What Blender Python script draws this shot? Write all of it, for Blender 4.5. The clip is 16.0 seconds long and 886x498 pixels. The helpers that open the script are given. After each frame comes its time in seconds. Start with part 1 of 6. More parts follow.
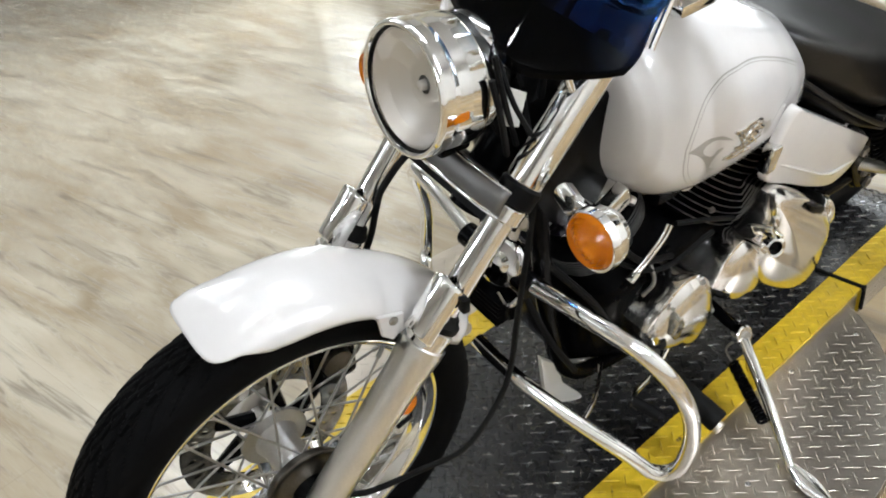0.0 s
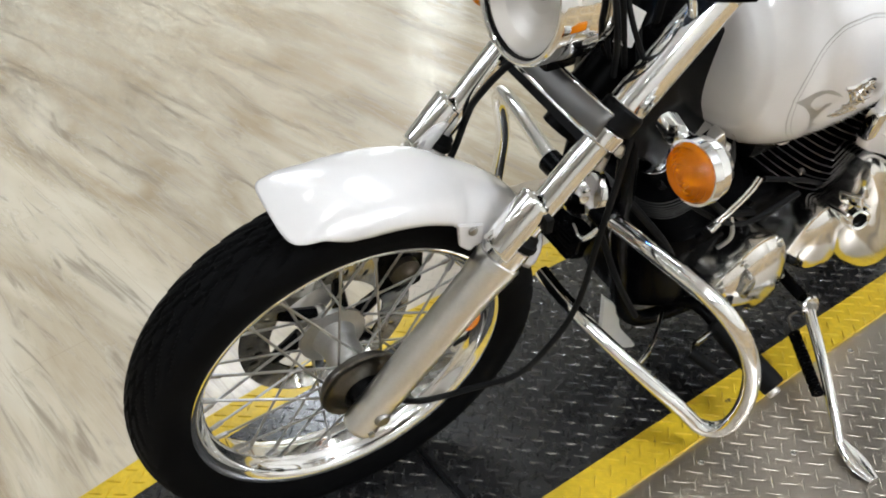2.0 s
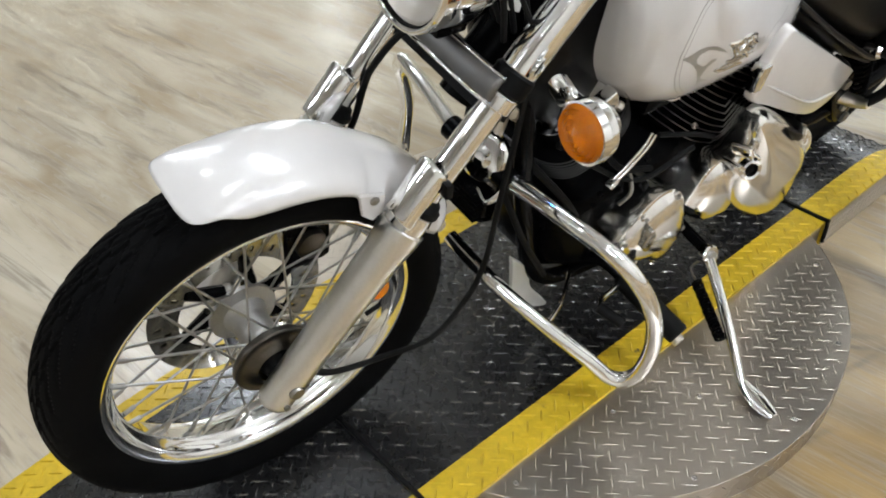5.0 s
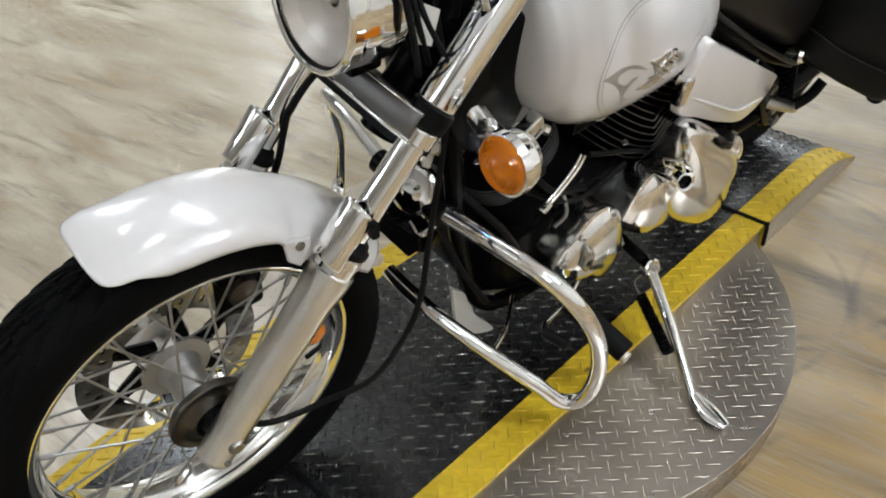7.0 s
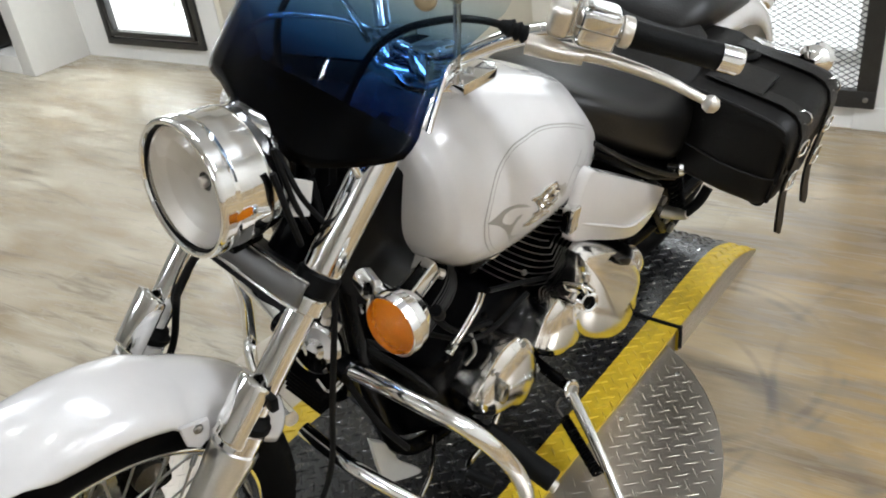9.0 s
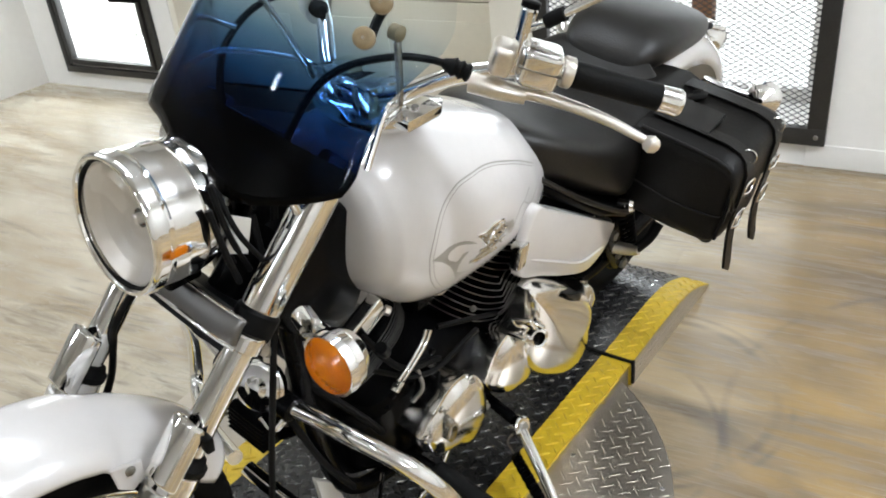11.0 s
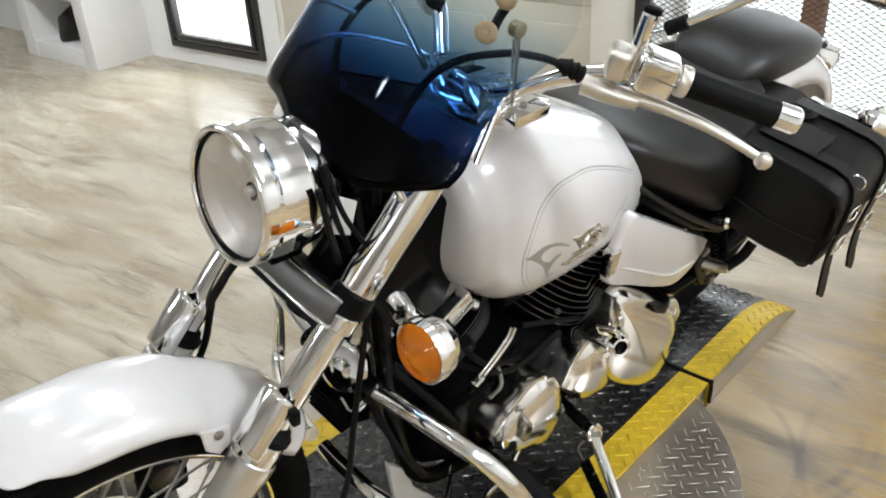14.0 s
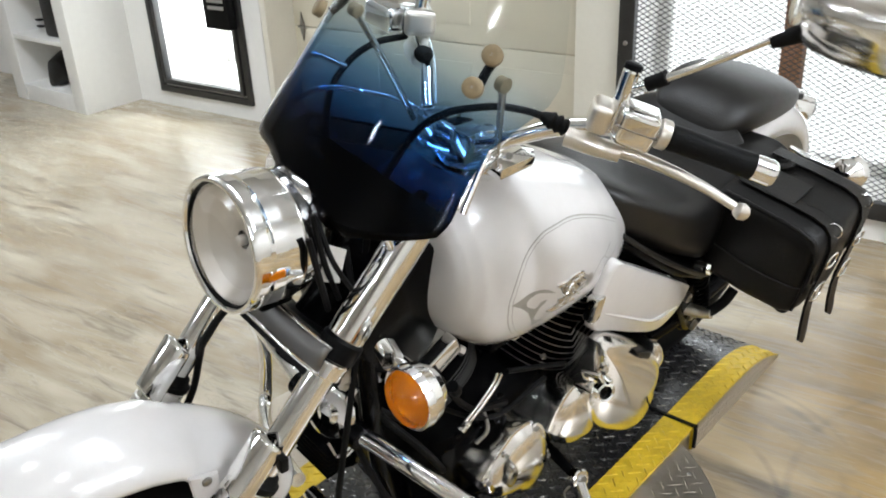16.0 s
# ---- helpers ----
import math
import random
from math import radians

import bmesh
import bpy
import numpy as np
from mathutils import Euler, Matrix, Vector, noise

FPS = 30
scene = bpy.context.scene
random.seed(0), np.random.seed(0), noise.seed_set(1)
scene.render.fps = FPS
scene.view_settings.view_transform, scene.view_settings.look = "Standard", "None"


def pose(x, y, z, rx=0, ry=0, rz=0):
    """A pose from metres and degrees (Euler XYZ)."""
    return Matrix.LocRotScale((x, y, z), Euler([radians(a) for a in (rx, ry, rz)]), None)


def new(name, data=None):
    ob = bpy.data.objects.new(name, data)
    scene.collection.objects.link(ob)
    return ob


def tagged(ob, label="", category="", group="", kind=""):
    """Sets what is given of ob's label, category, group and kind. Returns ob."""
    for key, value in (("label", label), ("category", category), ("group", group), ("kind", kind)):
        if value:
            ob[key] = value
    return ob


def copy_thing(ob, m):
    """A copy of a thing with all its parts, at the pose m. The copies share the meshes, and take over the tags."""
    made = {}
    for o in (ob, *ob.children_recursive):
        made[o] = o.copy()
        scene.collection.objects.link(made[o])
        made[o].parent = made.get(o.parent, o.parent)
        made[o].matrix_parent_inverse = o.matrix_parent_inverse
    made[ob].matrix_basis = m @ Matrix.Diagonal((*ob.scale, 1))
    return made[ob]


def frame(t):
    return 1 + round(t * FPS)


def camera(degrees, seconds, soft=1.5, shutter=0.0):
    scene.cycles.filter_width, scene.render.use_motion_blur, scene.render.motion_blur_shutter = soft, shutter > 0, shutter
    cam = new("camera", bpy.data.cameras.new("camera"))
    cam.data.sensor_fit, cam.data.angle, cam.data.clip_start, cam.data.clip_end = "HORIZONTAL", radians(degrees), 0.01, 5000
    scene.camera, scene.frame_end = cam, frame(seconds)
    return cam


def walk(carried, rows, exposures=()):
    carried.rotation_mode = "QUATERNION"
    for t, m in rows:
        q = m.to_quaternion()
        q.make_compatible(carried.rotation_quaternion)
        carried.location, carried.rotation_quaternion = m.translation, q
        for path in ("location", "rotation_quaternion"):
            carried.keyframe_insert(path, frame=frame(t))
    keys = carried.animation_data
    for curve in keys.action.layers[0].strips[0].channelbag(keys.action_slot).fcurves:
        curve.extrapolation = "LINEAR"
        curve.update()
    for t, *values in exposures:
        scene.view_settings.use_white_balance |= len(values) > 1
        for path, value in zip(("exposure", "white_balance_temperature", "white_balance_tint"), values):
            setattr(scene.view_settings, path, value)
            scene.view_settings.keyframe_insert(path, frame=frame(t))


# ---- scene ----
cam = camera(54.52, 16.0, soft=1.9)
ROWS = [
    (0.0, 0.9772, -0.3296, 1.3434, 56.241, 7.036, 49.435),
    (0.5, 0.9660, -0.3631, 1.3035, 54.568, 5.278, 52.322),
    (1.0, 0.9586, -0.3875, 1.2896, 54.359, 1.427, 56.465),
    (1.5, 0.9486, -0.3890, 1.2839, 52.577, 2.251, 58.234),
    (2.0, 0.9493, -0.3938, 1.2934, 53.602, 2.137, 55.781),
    (2.5, 0.9583, -0.3856, 1.3003, 52.257, 2.179, 51.712),
    (3.0, 0.9717, -0.3813, 1.2963, 53.152, 1.623, 50.718),
    (3.5, 0.9682, -0.3821, 1.2863, 50.672, 1.534, 50.792),
    (6.0, 0.9763, -0.3398, 1.3110, 52.131, 2.439, 47.609),
    (6.5, 0.9744, -0.3193, 1.3115, 52.235, 3.152, 45.134),
    (7.0, 0.9748, -0.3184, 1.3077, 52.055, 3.301, 45.375),
    (7.5, 0.9733, -0.2818, 1.3332, 55.615, 4.165, 41.482),
    (8.0, 0.9983, -0.2633, 1.3504, 58.105, 6.227, 39.733),
    (8.5, 1.0019, -0.2543, 1.3502, 58.580, 6.680, 38.861),
    (9.0, 1.0040, -0.2507, 1.3528, 58.868, 6.602, 38.381),
    (9.5, 1.0082, -0.2397, 1.3546, 58.988, 6.506, 36.922),
    (12.0, 1.0273, -0.2200, 1.3543, 61.827, 4.568, 37.238),
    (12.5, 1.0219, -0.2384, 1.3578, 62.130, 3.610, 39.409),
    (13.0, 1.0182, -0.2489, 1.3669, 62.896, 2.846, 39.967),
    (13.5, 1.0184, -0.2507, 1.3559, 61.020, 2.676, 41.080),
    (14.0, 1.0009, -0.2493, 1.3559, 61.041, 3.001, 43.277),
    (14.5, 1.0079, -0.2432, 1.3571, 61.339, 2.609, 40.312),
    (15.0, 1.0135, -0.2698, 1.3566, 62.901, 0.704, 41.927),
    (15.5, 1.0155, -0.2725, 1.3567, 63.633, 1.132, 42.954),
    (16.0, 1.0117, -0.2629, 1.3735, 63.809, 2.445, 42.492),
]
walk(cam, [(t, pose(x, y, z, rx, ry, rz)) for t, x, y, z, rx, ry, rz in ROWS],
     exposures=[(0.0, -0.04), (3.5, -0.08), (6.0, -0.27), (7.5, -0.32), (9.5, -0.20), (12.0, -0.06), (16.0, -0.11)])

# ---- light ----
world = bpy.data.worlds.new("world")
scene.world = world
world.use_nodes = True
wt = world.node_tree
sky = wt.nodes.new("ShaderNodeTexSky")
sky.sky_type, sky.sun_disc = "NISHITA", False
sky.sun_elevation, sky.sun_rotation = radians(38), radians(200)
wt.links.new(sky.outputs["Color"], wt.nodes["Background"].inputs["Color"])
wt.nodes["Background"].inputs["Strength"].default_value = 0.12
scene.view_settings.exposure = 0.0
LAMP_POWER = 27.5
SPOT_POWER = 4.5
CEILING_FILL = 0.9


def area_lamp(name, place, turn, width, depth, power, colour):
    lamp = bpy.data.lights.new(name, "AREA")
    lamp.shape, lamp.size, lamp.size_y = "RECTANGLE", width, depth
    lamp.energy, lamp.color = power, colour
    ob = new(name, lamp)
    ob.matrix_world = pose(*place, *turn)
    return ob

# ---- materials ----
def material(name, base, rough=0.5, metal=0.0, vary=0.15, scale=12.0, bump=0.0, bump_scale=200.0, rough_vary=0.1, coat=0.0, stretch=(1, 1, 1), spec=0.5):
    """A principled surface with colour variation at two scales, uneven gloss and fine relief."""
    m = bpy.data.materials.new(name)
    m.use_nodes = True
    t = m.node_tree
    p = t.nodes["Principled BSDF"]
    co = t.nodes.new("ShaderNodeTexCoord")
    mp = t.nodes.new("ShaderNodeMapping")
    mp.inputs["Scale"].default_value = stretch
    t.links.new(co.outputs["Object"], mp.inputs["Vector"])
    big, small = t.nodes.new("ShaderNodeTexNoise"), t.nodes.new("ShaderNodeTexNoise")
    for n, s, d in ((big, scale, 3.0), (small, scale * 9, 5.0)):
        n.inputs["Scale"].default_value, n.inputs["Detail"].default_value = s, d
        t.links.new(mp.outputs["Vector"], n.inputs["Vector"])
    add = t.nodes.new("ShaderNodeMath")
    add.operation = "MULTIPLY_ADD"
    add.inputs[1].default_value = 0.5
    t.links.new(small.outputs["Fac"], add.inputs[0])
    half = t.nodes.new("ShaderNodeMath")
    half.operation = "MULTIPLY"
    half.inputs[1].default_value = 0.5
    t.links.new(big.outputs["Fac"], half.inputs[0])
    t.links.new(half.outputs[0], add.inputs[2])
    ramp = t.nodes.new("ShaderNodeValToRGB")
    lo, hi = ramp.color_ramp.elements
    lo.position, hi.position = 0.3, 0.7
    lo.color = (*[c * (1 - vary) for c in base], 1)
    hi.color = (*[min(1, c * (1 + vary)) for c in base], 1)
    t.links.new(add.outputs[0], ramp.inputs["Fac"])
    t.links.new(ramp.outputs["Color"], p.inputs["Base Color"])
    rr = t.nodes.new("ShaderNodeMapRange")
    rr.inputs["To Min"].default_value, rr.inputs["To Max"].default_value = max(0.0, rough - rough_vary * rough), min(1.0, rough + rough_vary * rough)
    t.links.new(small.outputs["Fac"], rr.inputs["Value"])
    t.links.new(rr.outputs["Result"], p.inputs["Roughness"])
    p.inputs["Metallic"].default_value = metal
    p.inputs["Coat Weight"].default_value = coat
    p.inputs["Coat Roughness"].default_value = 0.04
    p.inputs["Specular IOR Level"].default_value = spec
    if bump:
        n = t.nodes.new("ShaderNodeTexNoise")
        n.inputs["Scale"].default_value, n.inputs["Detail"].default_value = bump_scale, 4.0
        t.links.new(mp.outputs["Vector"], n.inputs["Vector"])
        b = t.nodes.new("ShaderNodeBump")
        b.inputs["Strength"].default_value, b.inputs["Distance"].default_value = bump, 0.002
        t.links.new(n.outputs["Fac"], b.inputs["Height"])
        t.links.new(b.outputs["Normal"], p.inputs["Normal"])
    return m


CHROME = material("chrome", (0.86, 0.86, 0.85), 0.07, 1.0, 0.03, 20, rough_vary=0.5)
POLISHED = material("polished_cover_chrome", (0.86, 0.85, 0.83), 0.15, 1.0, 0.04, 20, rough_vary=0.3)
ALLOY = material("satin_aluminium", (0.80, 0.79, 0.77), 0.30, 1.0, 0.06, 30, bump=0.05, bump_scale=600)
CAST = material("cast_aluminium", (0.72, 0.68, 0.62), 0.34, 1.0, 0.08, 40, bump=0.1, bump_scale=500)
HUBM = material("dull_hub_aluminium", (0.50, 0.49, 0.47), 0.42, 1.0, 0.12, 30, bump=0.1, bump_scale=400)
SPOKEM = material("dull_spoke_steel", (0.36, 0.355, 0.34), 0.30, 1.0, 0.15, 40)
YOKEM = material("dimmed_yoke_chrome", (0.17, 0.166, 0.16), 0.45, 1.0, 0.05, 30)
STEEL = material("dull_steel", (0.30, 0.29, 0.27), 0.38, 1.0, 0.2, 40, bump=0.1)
WHITE_PAINT = material("pearl_white_paint", (0.615, 0.598, 0.585), 0.24, 0.0, 0.02, 60, coat=1.0, rough_vary=0.1)
WHITE_PAINT.node_tree.nodes["Principled BSDF"].inputs["Coat Roughness"].default_value = 0.10
RUBBER = material("tyre_rubber", (0.003, 0.003, 0.0032), 0.62, 0.0, 0.3, 25, bump=0.15, bump_scale=400, spec=0.04)
BLACK = material("black_enamel", (0.0022, 0.0022, 0.0024), 0.24, 0.0, 0.25, 30, coat=0.0, spec=0.045)
PLASTIC = material("black_plastic", (0.0035, 0.0035, 0.0038), 0.42, 0.0, 0.2, 50, spec=0.08, bump=0.08, bump_scale=500)
LEATHER = material("black_leather", (0.0062, 0.0056, 0.005), 0.40, 0.0, 0.3, 18, spec=0.4, bump=0.35, bump_scale=260)
BAGM = material("saddlebag_leather", (0.0042, 0.0038, 0.0034), 0.42, 0.0, 0.35, 14, spec=0.2, bump=0.35, bump_scale=240)
GRIPM = material("grip_rubber", (0.005, 0.005, 0.005), 0.60, 0.0, 0.2, 60, spec=0.1, bump=0.3, bump_scale=300)
DARKCHROME = material("tarnished_chrome", (0.42, 0.40, 0.36), 0.16, 1.0, 0.2, 40, rough_vary=0.5)
DRUM = material("dark_bronze_drum", (0.10, 0.092, 0.08), 0.34, 1.0, 0.25, 30, bump=0.08)
FINEDGE = material("machined_fin", (0.46, 0.45, 0.43), 0.30, 1.0, 0.1, 40)
DARKFIN = material("dark_fin", (0.05, 0.049, 0.048), 0.36, 0.6, 0.2, 40)
GREY_PAINT = material("silver_grey_graphic", (0.30, 0.29, 0.27), 0.3, 0.3, 0.08, 60, coat=0.8)
PALE_METAL = material("pale_plate_metal", (0.72, 0.71, 0.68), 0.4, 0.15, 0.05, 30)


def plastic_lens(name, colour, rough=0.1):
    """Moulded translucent lens: coloured body under a glossy skin."""
    m = material(name, colour, rough, 0.0, 0.15, 60, coat=0.0, spec=0.3)
    p = m.node_tree.nodes["Principled BSDF"]
    p.inputs["Transmission Weight"].default_value = 0.25
    p.inputs["IOR"].default_value = 1.45
    return m


AMBER = plastic_lens("amber_lens", (0.95, 0.27, 0.003), 0.07)
AMBER.node_tree.nodes["Principled BSDF"].inputs["Transmission Weight"].default_value = 0.6
AMBER.node_tree.nodes["Principled BSDF"].inputs["Specular IOR Level"].default_value = 0.6
BADGE = material("dark_chrome_badge", (0.55, 0.54, 0.52), 0.16, 1.0, 0.3, 90)


def clear_sheet(name, stops, along, gloss=0.03, shine_least=0.015):
    """A thin tinted sheet: what passes through is coloured along a direction, the skin is glossy."""
    m = bpy.data.materials.new(name)
    m.use_nodes = True
    t = m.node_tree
    t.nodes.remove(t.nodes["Principled BSDF"])
    out = t.nodes["Material Output"]
    co = t.nodes.new("ShaderNodeTexCoord")
    dot = t.nodes.new("ShaderNodeVectorMath")
    dot.operation = "DOT_PRODUCT"
    dot.inputs[1].default_value = along
    t.links.new(co.outputs["Object"], dot.inputs[0])
    ramp = t.nodes.new("ShaderNodeValToRGB")
    for i, (at, colour) in enumerate(stops):
        e = ramp.color_ramp.elements[i] if i < 2 else ramp.color_ramp.elements.new(at)
        e.position, e.color = at, (*colour, 1)
    t.links.new(dot.outputs["Value"], ramp.inputs["Fac"])
    clear, shine, mix = t.nodes.new("ShaderNodeBsdfTransparent"), t.nodes.new("ShaderNodeBsdfGlossy"), t.nodes.new("ShaderNodeMixShader")
    t.links.new(ramp.outputs["Color"], clear.inputs["Color"])
    shine.inputs["Roughness"].default_value = gloss
    rim = t.nodes.new("ShaderNodeLayerWeight")
    steep = t.nodes.new("ShaderNodeMath")
    steep.operation, steep.inputs[1].default_value = "POWER", 4.0
    t.links.new(rim.outputs["Facing"], steep.inputs[0])
    amount = t.nodes.new("ShaderNodeMapRange")
    amount.inputs["To Min"].default_value, amount.inputs["To Max"].default_value = shine_least, 0.80
    t.links.new(steep.outputs[0], amount.inputs["Value"])
    t.links.new(amount.outputs["Result"], mix.inputs["Fac"])
    t.links.new(clear.outputs[0], mix.inputs[1])
    t.links.new(shine.outputs[0], mix.inputs[2])
    t.links.new(mix.outputs[0], out.inputs["Surface"])
    return m


BOWL = material("satin_reflector", (0.82, 0.79, 0.76), 0.42, 1.0, 0.03, 40)
GLASS = clear_sheet("lamp_glass", [(0.0, (0.96, 0.96, 0.95)), (1.0, (0.96, 0.96, 0.95))], (0, 0, 1))
LENSGLASS = clear_sheet("headlight_glass", [(0.0, (0.94, 0.93, 0.91)), (1.0, (0.94, 0.93, 0.91))], (0, 0, 1), 0.06, 0.14)

# ---- mesh helpers ----
def part(name, bm, mat, parent=None, label="", m=None, smooth=True, angle=40):
    """Links a bmesh as one mesh object under a thing or a part."""
    if m is not None:
        bm.transform(m)
    bmesh.ops.recalc_face_normals(bm, faces=bm.faces)
    me = bpy.data.meshes.new(name)
    bm.to_mesh(me)
    bm.free()
    if smooth:
        me.polygons.foreach_set("use_smooth", [True] * len(me.polygons))
        me.set_sharp_from_angle(angle=radians(angle))
    for x in (mat if isinstance(mat, (list, tuple)) else [mat]):
        me.materials.append(x)
    ob = new(name, me)
    ob.parent = parent
    if label:
        ob["label"] = label
    return ob


def thing(name, label, category, m=None, group="", kind=""):
    ob = new(name)
    ob.empty_display_size = 0.1
    if m is not None:
        ob.matrix_world = m
    return tagged(ob, label, category, group, kind)


def box(x0, x1, y0, y1, z0, z1, bevel=0.0, seg=2, bm=None):
    bm = bm or bmesh.new()
    r = bmesh.ops.create_cube(bm, size=1.0, matrix=Matrix.Translation(((x0 + x1) / 2, (y0 + y1) / 2, (z0 + z1) / 2)) @ Matrix.Diagonal((x1 - x0, y1 - y0, z1 - z0, 1)))
    if bevel:
        es = list({e for v in r["verts"] for e in v.link_edges})
        bmesh.ops.bevel(bm, geom=es, offset=bevel, segments=seg, profile=0.6, affect="EDGES")
    return bm


def loft(rings, closed=True, caps=True, bm=None):
    """Skins a list of rings with the same number of points."""
    bm = bm or bmesh.new()
    vs = [[bm.verts.new(p) for p in ring] for ring in rings]
    n = len(rings[0])
    for a, b in zip(vs, vs[1:]):
        for i in range(n if closed else n - 1):
            j = (i + 1) % n
            bm.faces.new((a[i], a[j], b[j], b[i]))
    if caps and closed:
        bm.faces.new(vs[0][::-1])
        bm.faces.new(vs[-1])
    return bm


def basis(axis):
    a = Vector(axis).normalized()
    u = a.orthogonal().normalized() if abs(a.x) < 0.9 else Vector((0, 1, 0)).cross(a).normalized()
    return a, u, a.cross(u)


def lathe(profile, origin, axis, seg=32, caps=True, bm=None, arc=(0, 360)):
    """profile: (distance along the axis, radius)."""
    a, u, w = basis(axis)
    o = Vector(origin)
    full = arc == (0, 360)
    n = seg if full else seg + 1
    held = [profile[0]]
    for (h0, r0), (h1, r1) in zip(profile, profile[1:]):
        size = math.hypot(h1 - h0, r1 - r0)
        if size > 0.012:
            for k in (0.0012 / size, 1 - 0.0012 / size):
                held.append((h0 + (h1 - h0) * k, r0 + (r1 - r0) * k))
        held.append((h1, r1))
    rings = []
    for h, r in held:
        ring = []
        for i in range(n):
            t = radians(arc[0] + (arc[1] - arc[0]) * i / seg)
            ring.append(o + a * h + (u * math.cos(t) + w * math.sin(t)) * max(r, 1e-4))
        rings.append(ring)
    return loft(rings, full, caps and full, bm)


def curve_points(pts, step=6):
    """Catmull-Rom through the points."""
    p = [Vector(q) for q in pts]
    if len(p) < 3:
        return p
    p = [p[0] * 2 - p[1]] + p + [p[-1] * 2 - p[-2]]
    out = []
    for i in range(1, len(p) - 2):
        for k in range(step):
            t = k / step
            out.append(0.5 * (2 * p[i] + (p[i + 1] - p[i - 1]) * t + (2 * p[i - 1] - 5 * p[i] + 4 * p[i + 1] - p[i + 2]) * t * t + (3 * p[i] - p[i - 1] - 3 * p[i + 1] + p[i + 2]) * t ** 3))
    out.append(p[-2])
    return out


def tube(pts, r, seg=12, step=6, flat=None, bm=None, caps=True):
    """A round bar along smooth points; r a number or one per given end."""
    c = curve_points(pts, step)
    n = len(c)
    rs = [r] * n if isinstance(r, (int, float)) else [r[0] + (r[1] - r[0]) * i / (n - 1) for i in range(n)]
    t0 = (c[1] - c[0]).normalized()
    u = t0.orthogonal().normalized()
    rings = []
    for i in range(n):
        t = (c[min(i + 1, n - 1)] - c[max(i - 1, 0)]).normalized()
        u = (u - t * u.dot(t)).normalized()
        w = t.cross(u)
        rings.append([c[i] + (u * math.cos(2 * math.pi * k / seg) + w * math.sin(2 * math.pi * k / seg)) * rs[i] for k in range(seg)])
    return loft(rings, True, caps, bm)


def plate(outline, thick, m=None, bevel=0.0):
    """A flat plate in the xy plane with an outline, thick in z."""
    bm = bmesh.new()
    f = bm.faces.new([bm.verts.new((x, y, 0)) for x, y in outline])
    r = bmesh.ops.extrude_face_region(bm, geom=[f])
    bmesh.ops.translate(bm, verts=[v for v in r["geom"] if isinstance(v, bmesh.types.BMVert)], vec=(0, 0, thick))
    if bevel:
        bmesh.ops.bevel(bm, geom=[e for e in bm.edges], offset=bevel, segments=2, affect="EDGES")
    if m is not None:
        bm.transform(m)
    return bm


def super_ring(cx, cz, w, h, y, n=28, e=2.4):
    """A rounded-box ring across y."""
    out = []
    for i in range(n):
        t = 2 * math.pi * i / n
        c, s = math.cos(t), math.sin(t)
        out.append(Vector((cx + w * math.copysign(abs(c) ** (2 / e), c), y, cz + h * math.copysign(abs(s) ** (2 / e), s))))
    return out

# ---- room ----
WALL = material("white_wall_paint", (0.78, 0.77, 0.74), 0.6, 0.0, 0.03, 3, bump=0.1, bump_scale=80)
CREAM = material("cream_door_paint", (0.66, 0.62, 0.50), 0.5, 0.0, 0.04, 4, bump=0.08, bump_scale=60)
TRIMM = material("cream_trim_paint", (0.72, 0.69, 0.60), 0.5, 0.0, 0.03, 6)
BEIGE = material("off_white_wall_paint", (0.66, 0.645, 0.61), 0.6, 0.0, 0.08, 3, bump=0.1, bump_scale=80)
FRAMEM = material("black_steel_frame", (0.018, 0.017, 0.016), 0.42, 0.0, 0.4, 20, bump=0.1)
CEILM = material("grey_ceiling_paint", (0.55, 0.55, 0.545), 0.7, 0.0, 0.05, 3)
RUSTM = material("rust_brown_post", (0.22, 0.11, 0.06), 0.8, 0.0, 0.3, 8)


# arcs of tyre scuffs on the floor: centre, radius, width, strength
SCUFFS = ((3.75, -1.42, 0.300, 0.016, 0.55), (3.75, -1.42, 0.335, 0.010, 0.45), (3.72, -1.95, 0.50, 0.045, 0.5), (3.60, -1.62, 0.36, 0.012, 0.4), (4.55, -1.35, 0.62, 0.014, 0.45), (4.45, -2.2, 0.55, 0.012, 0.4))


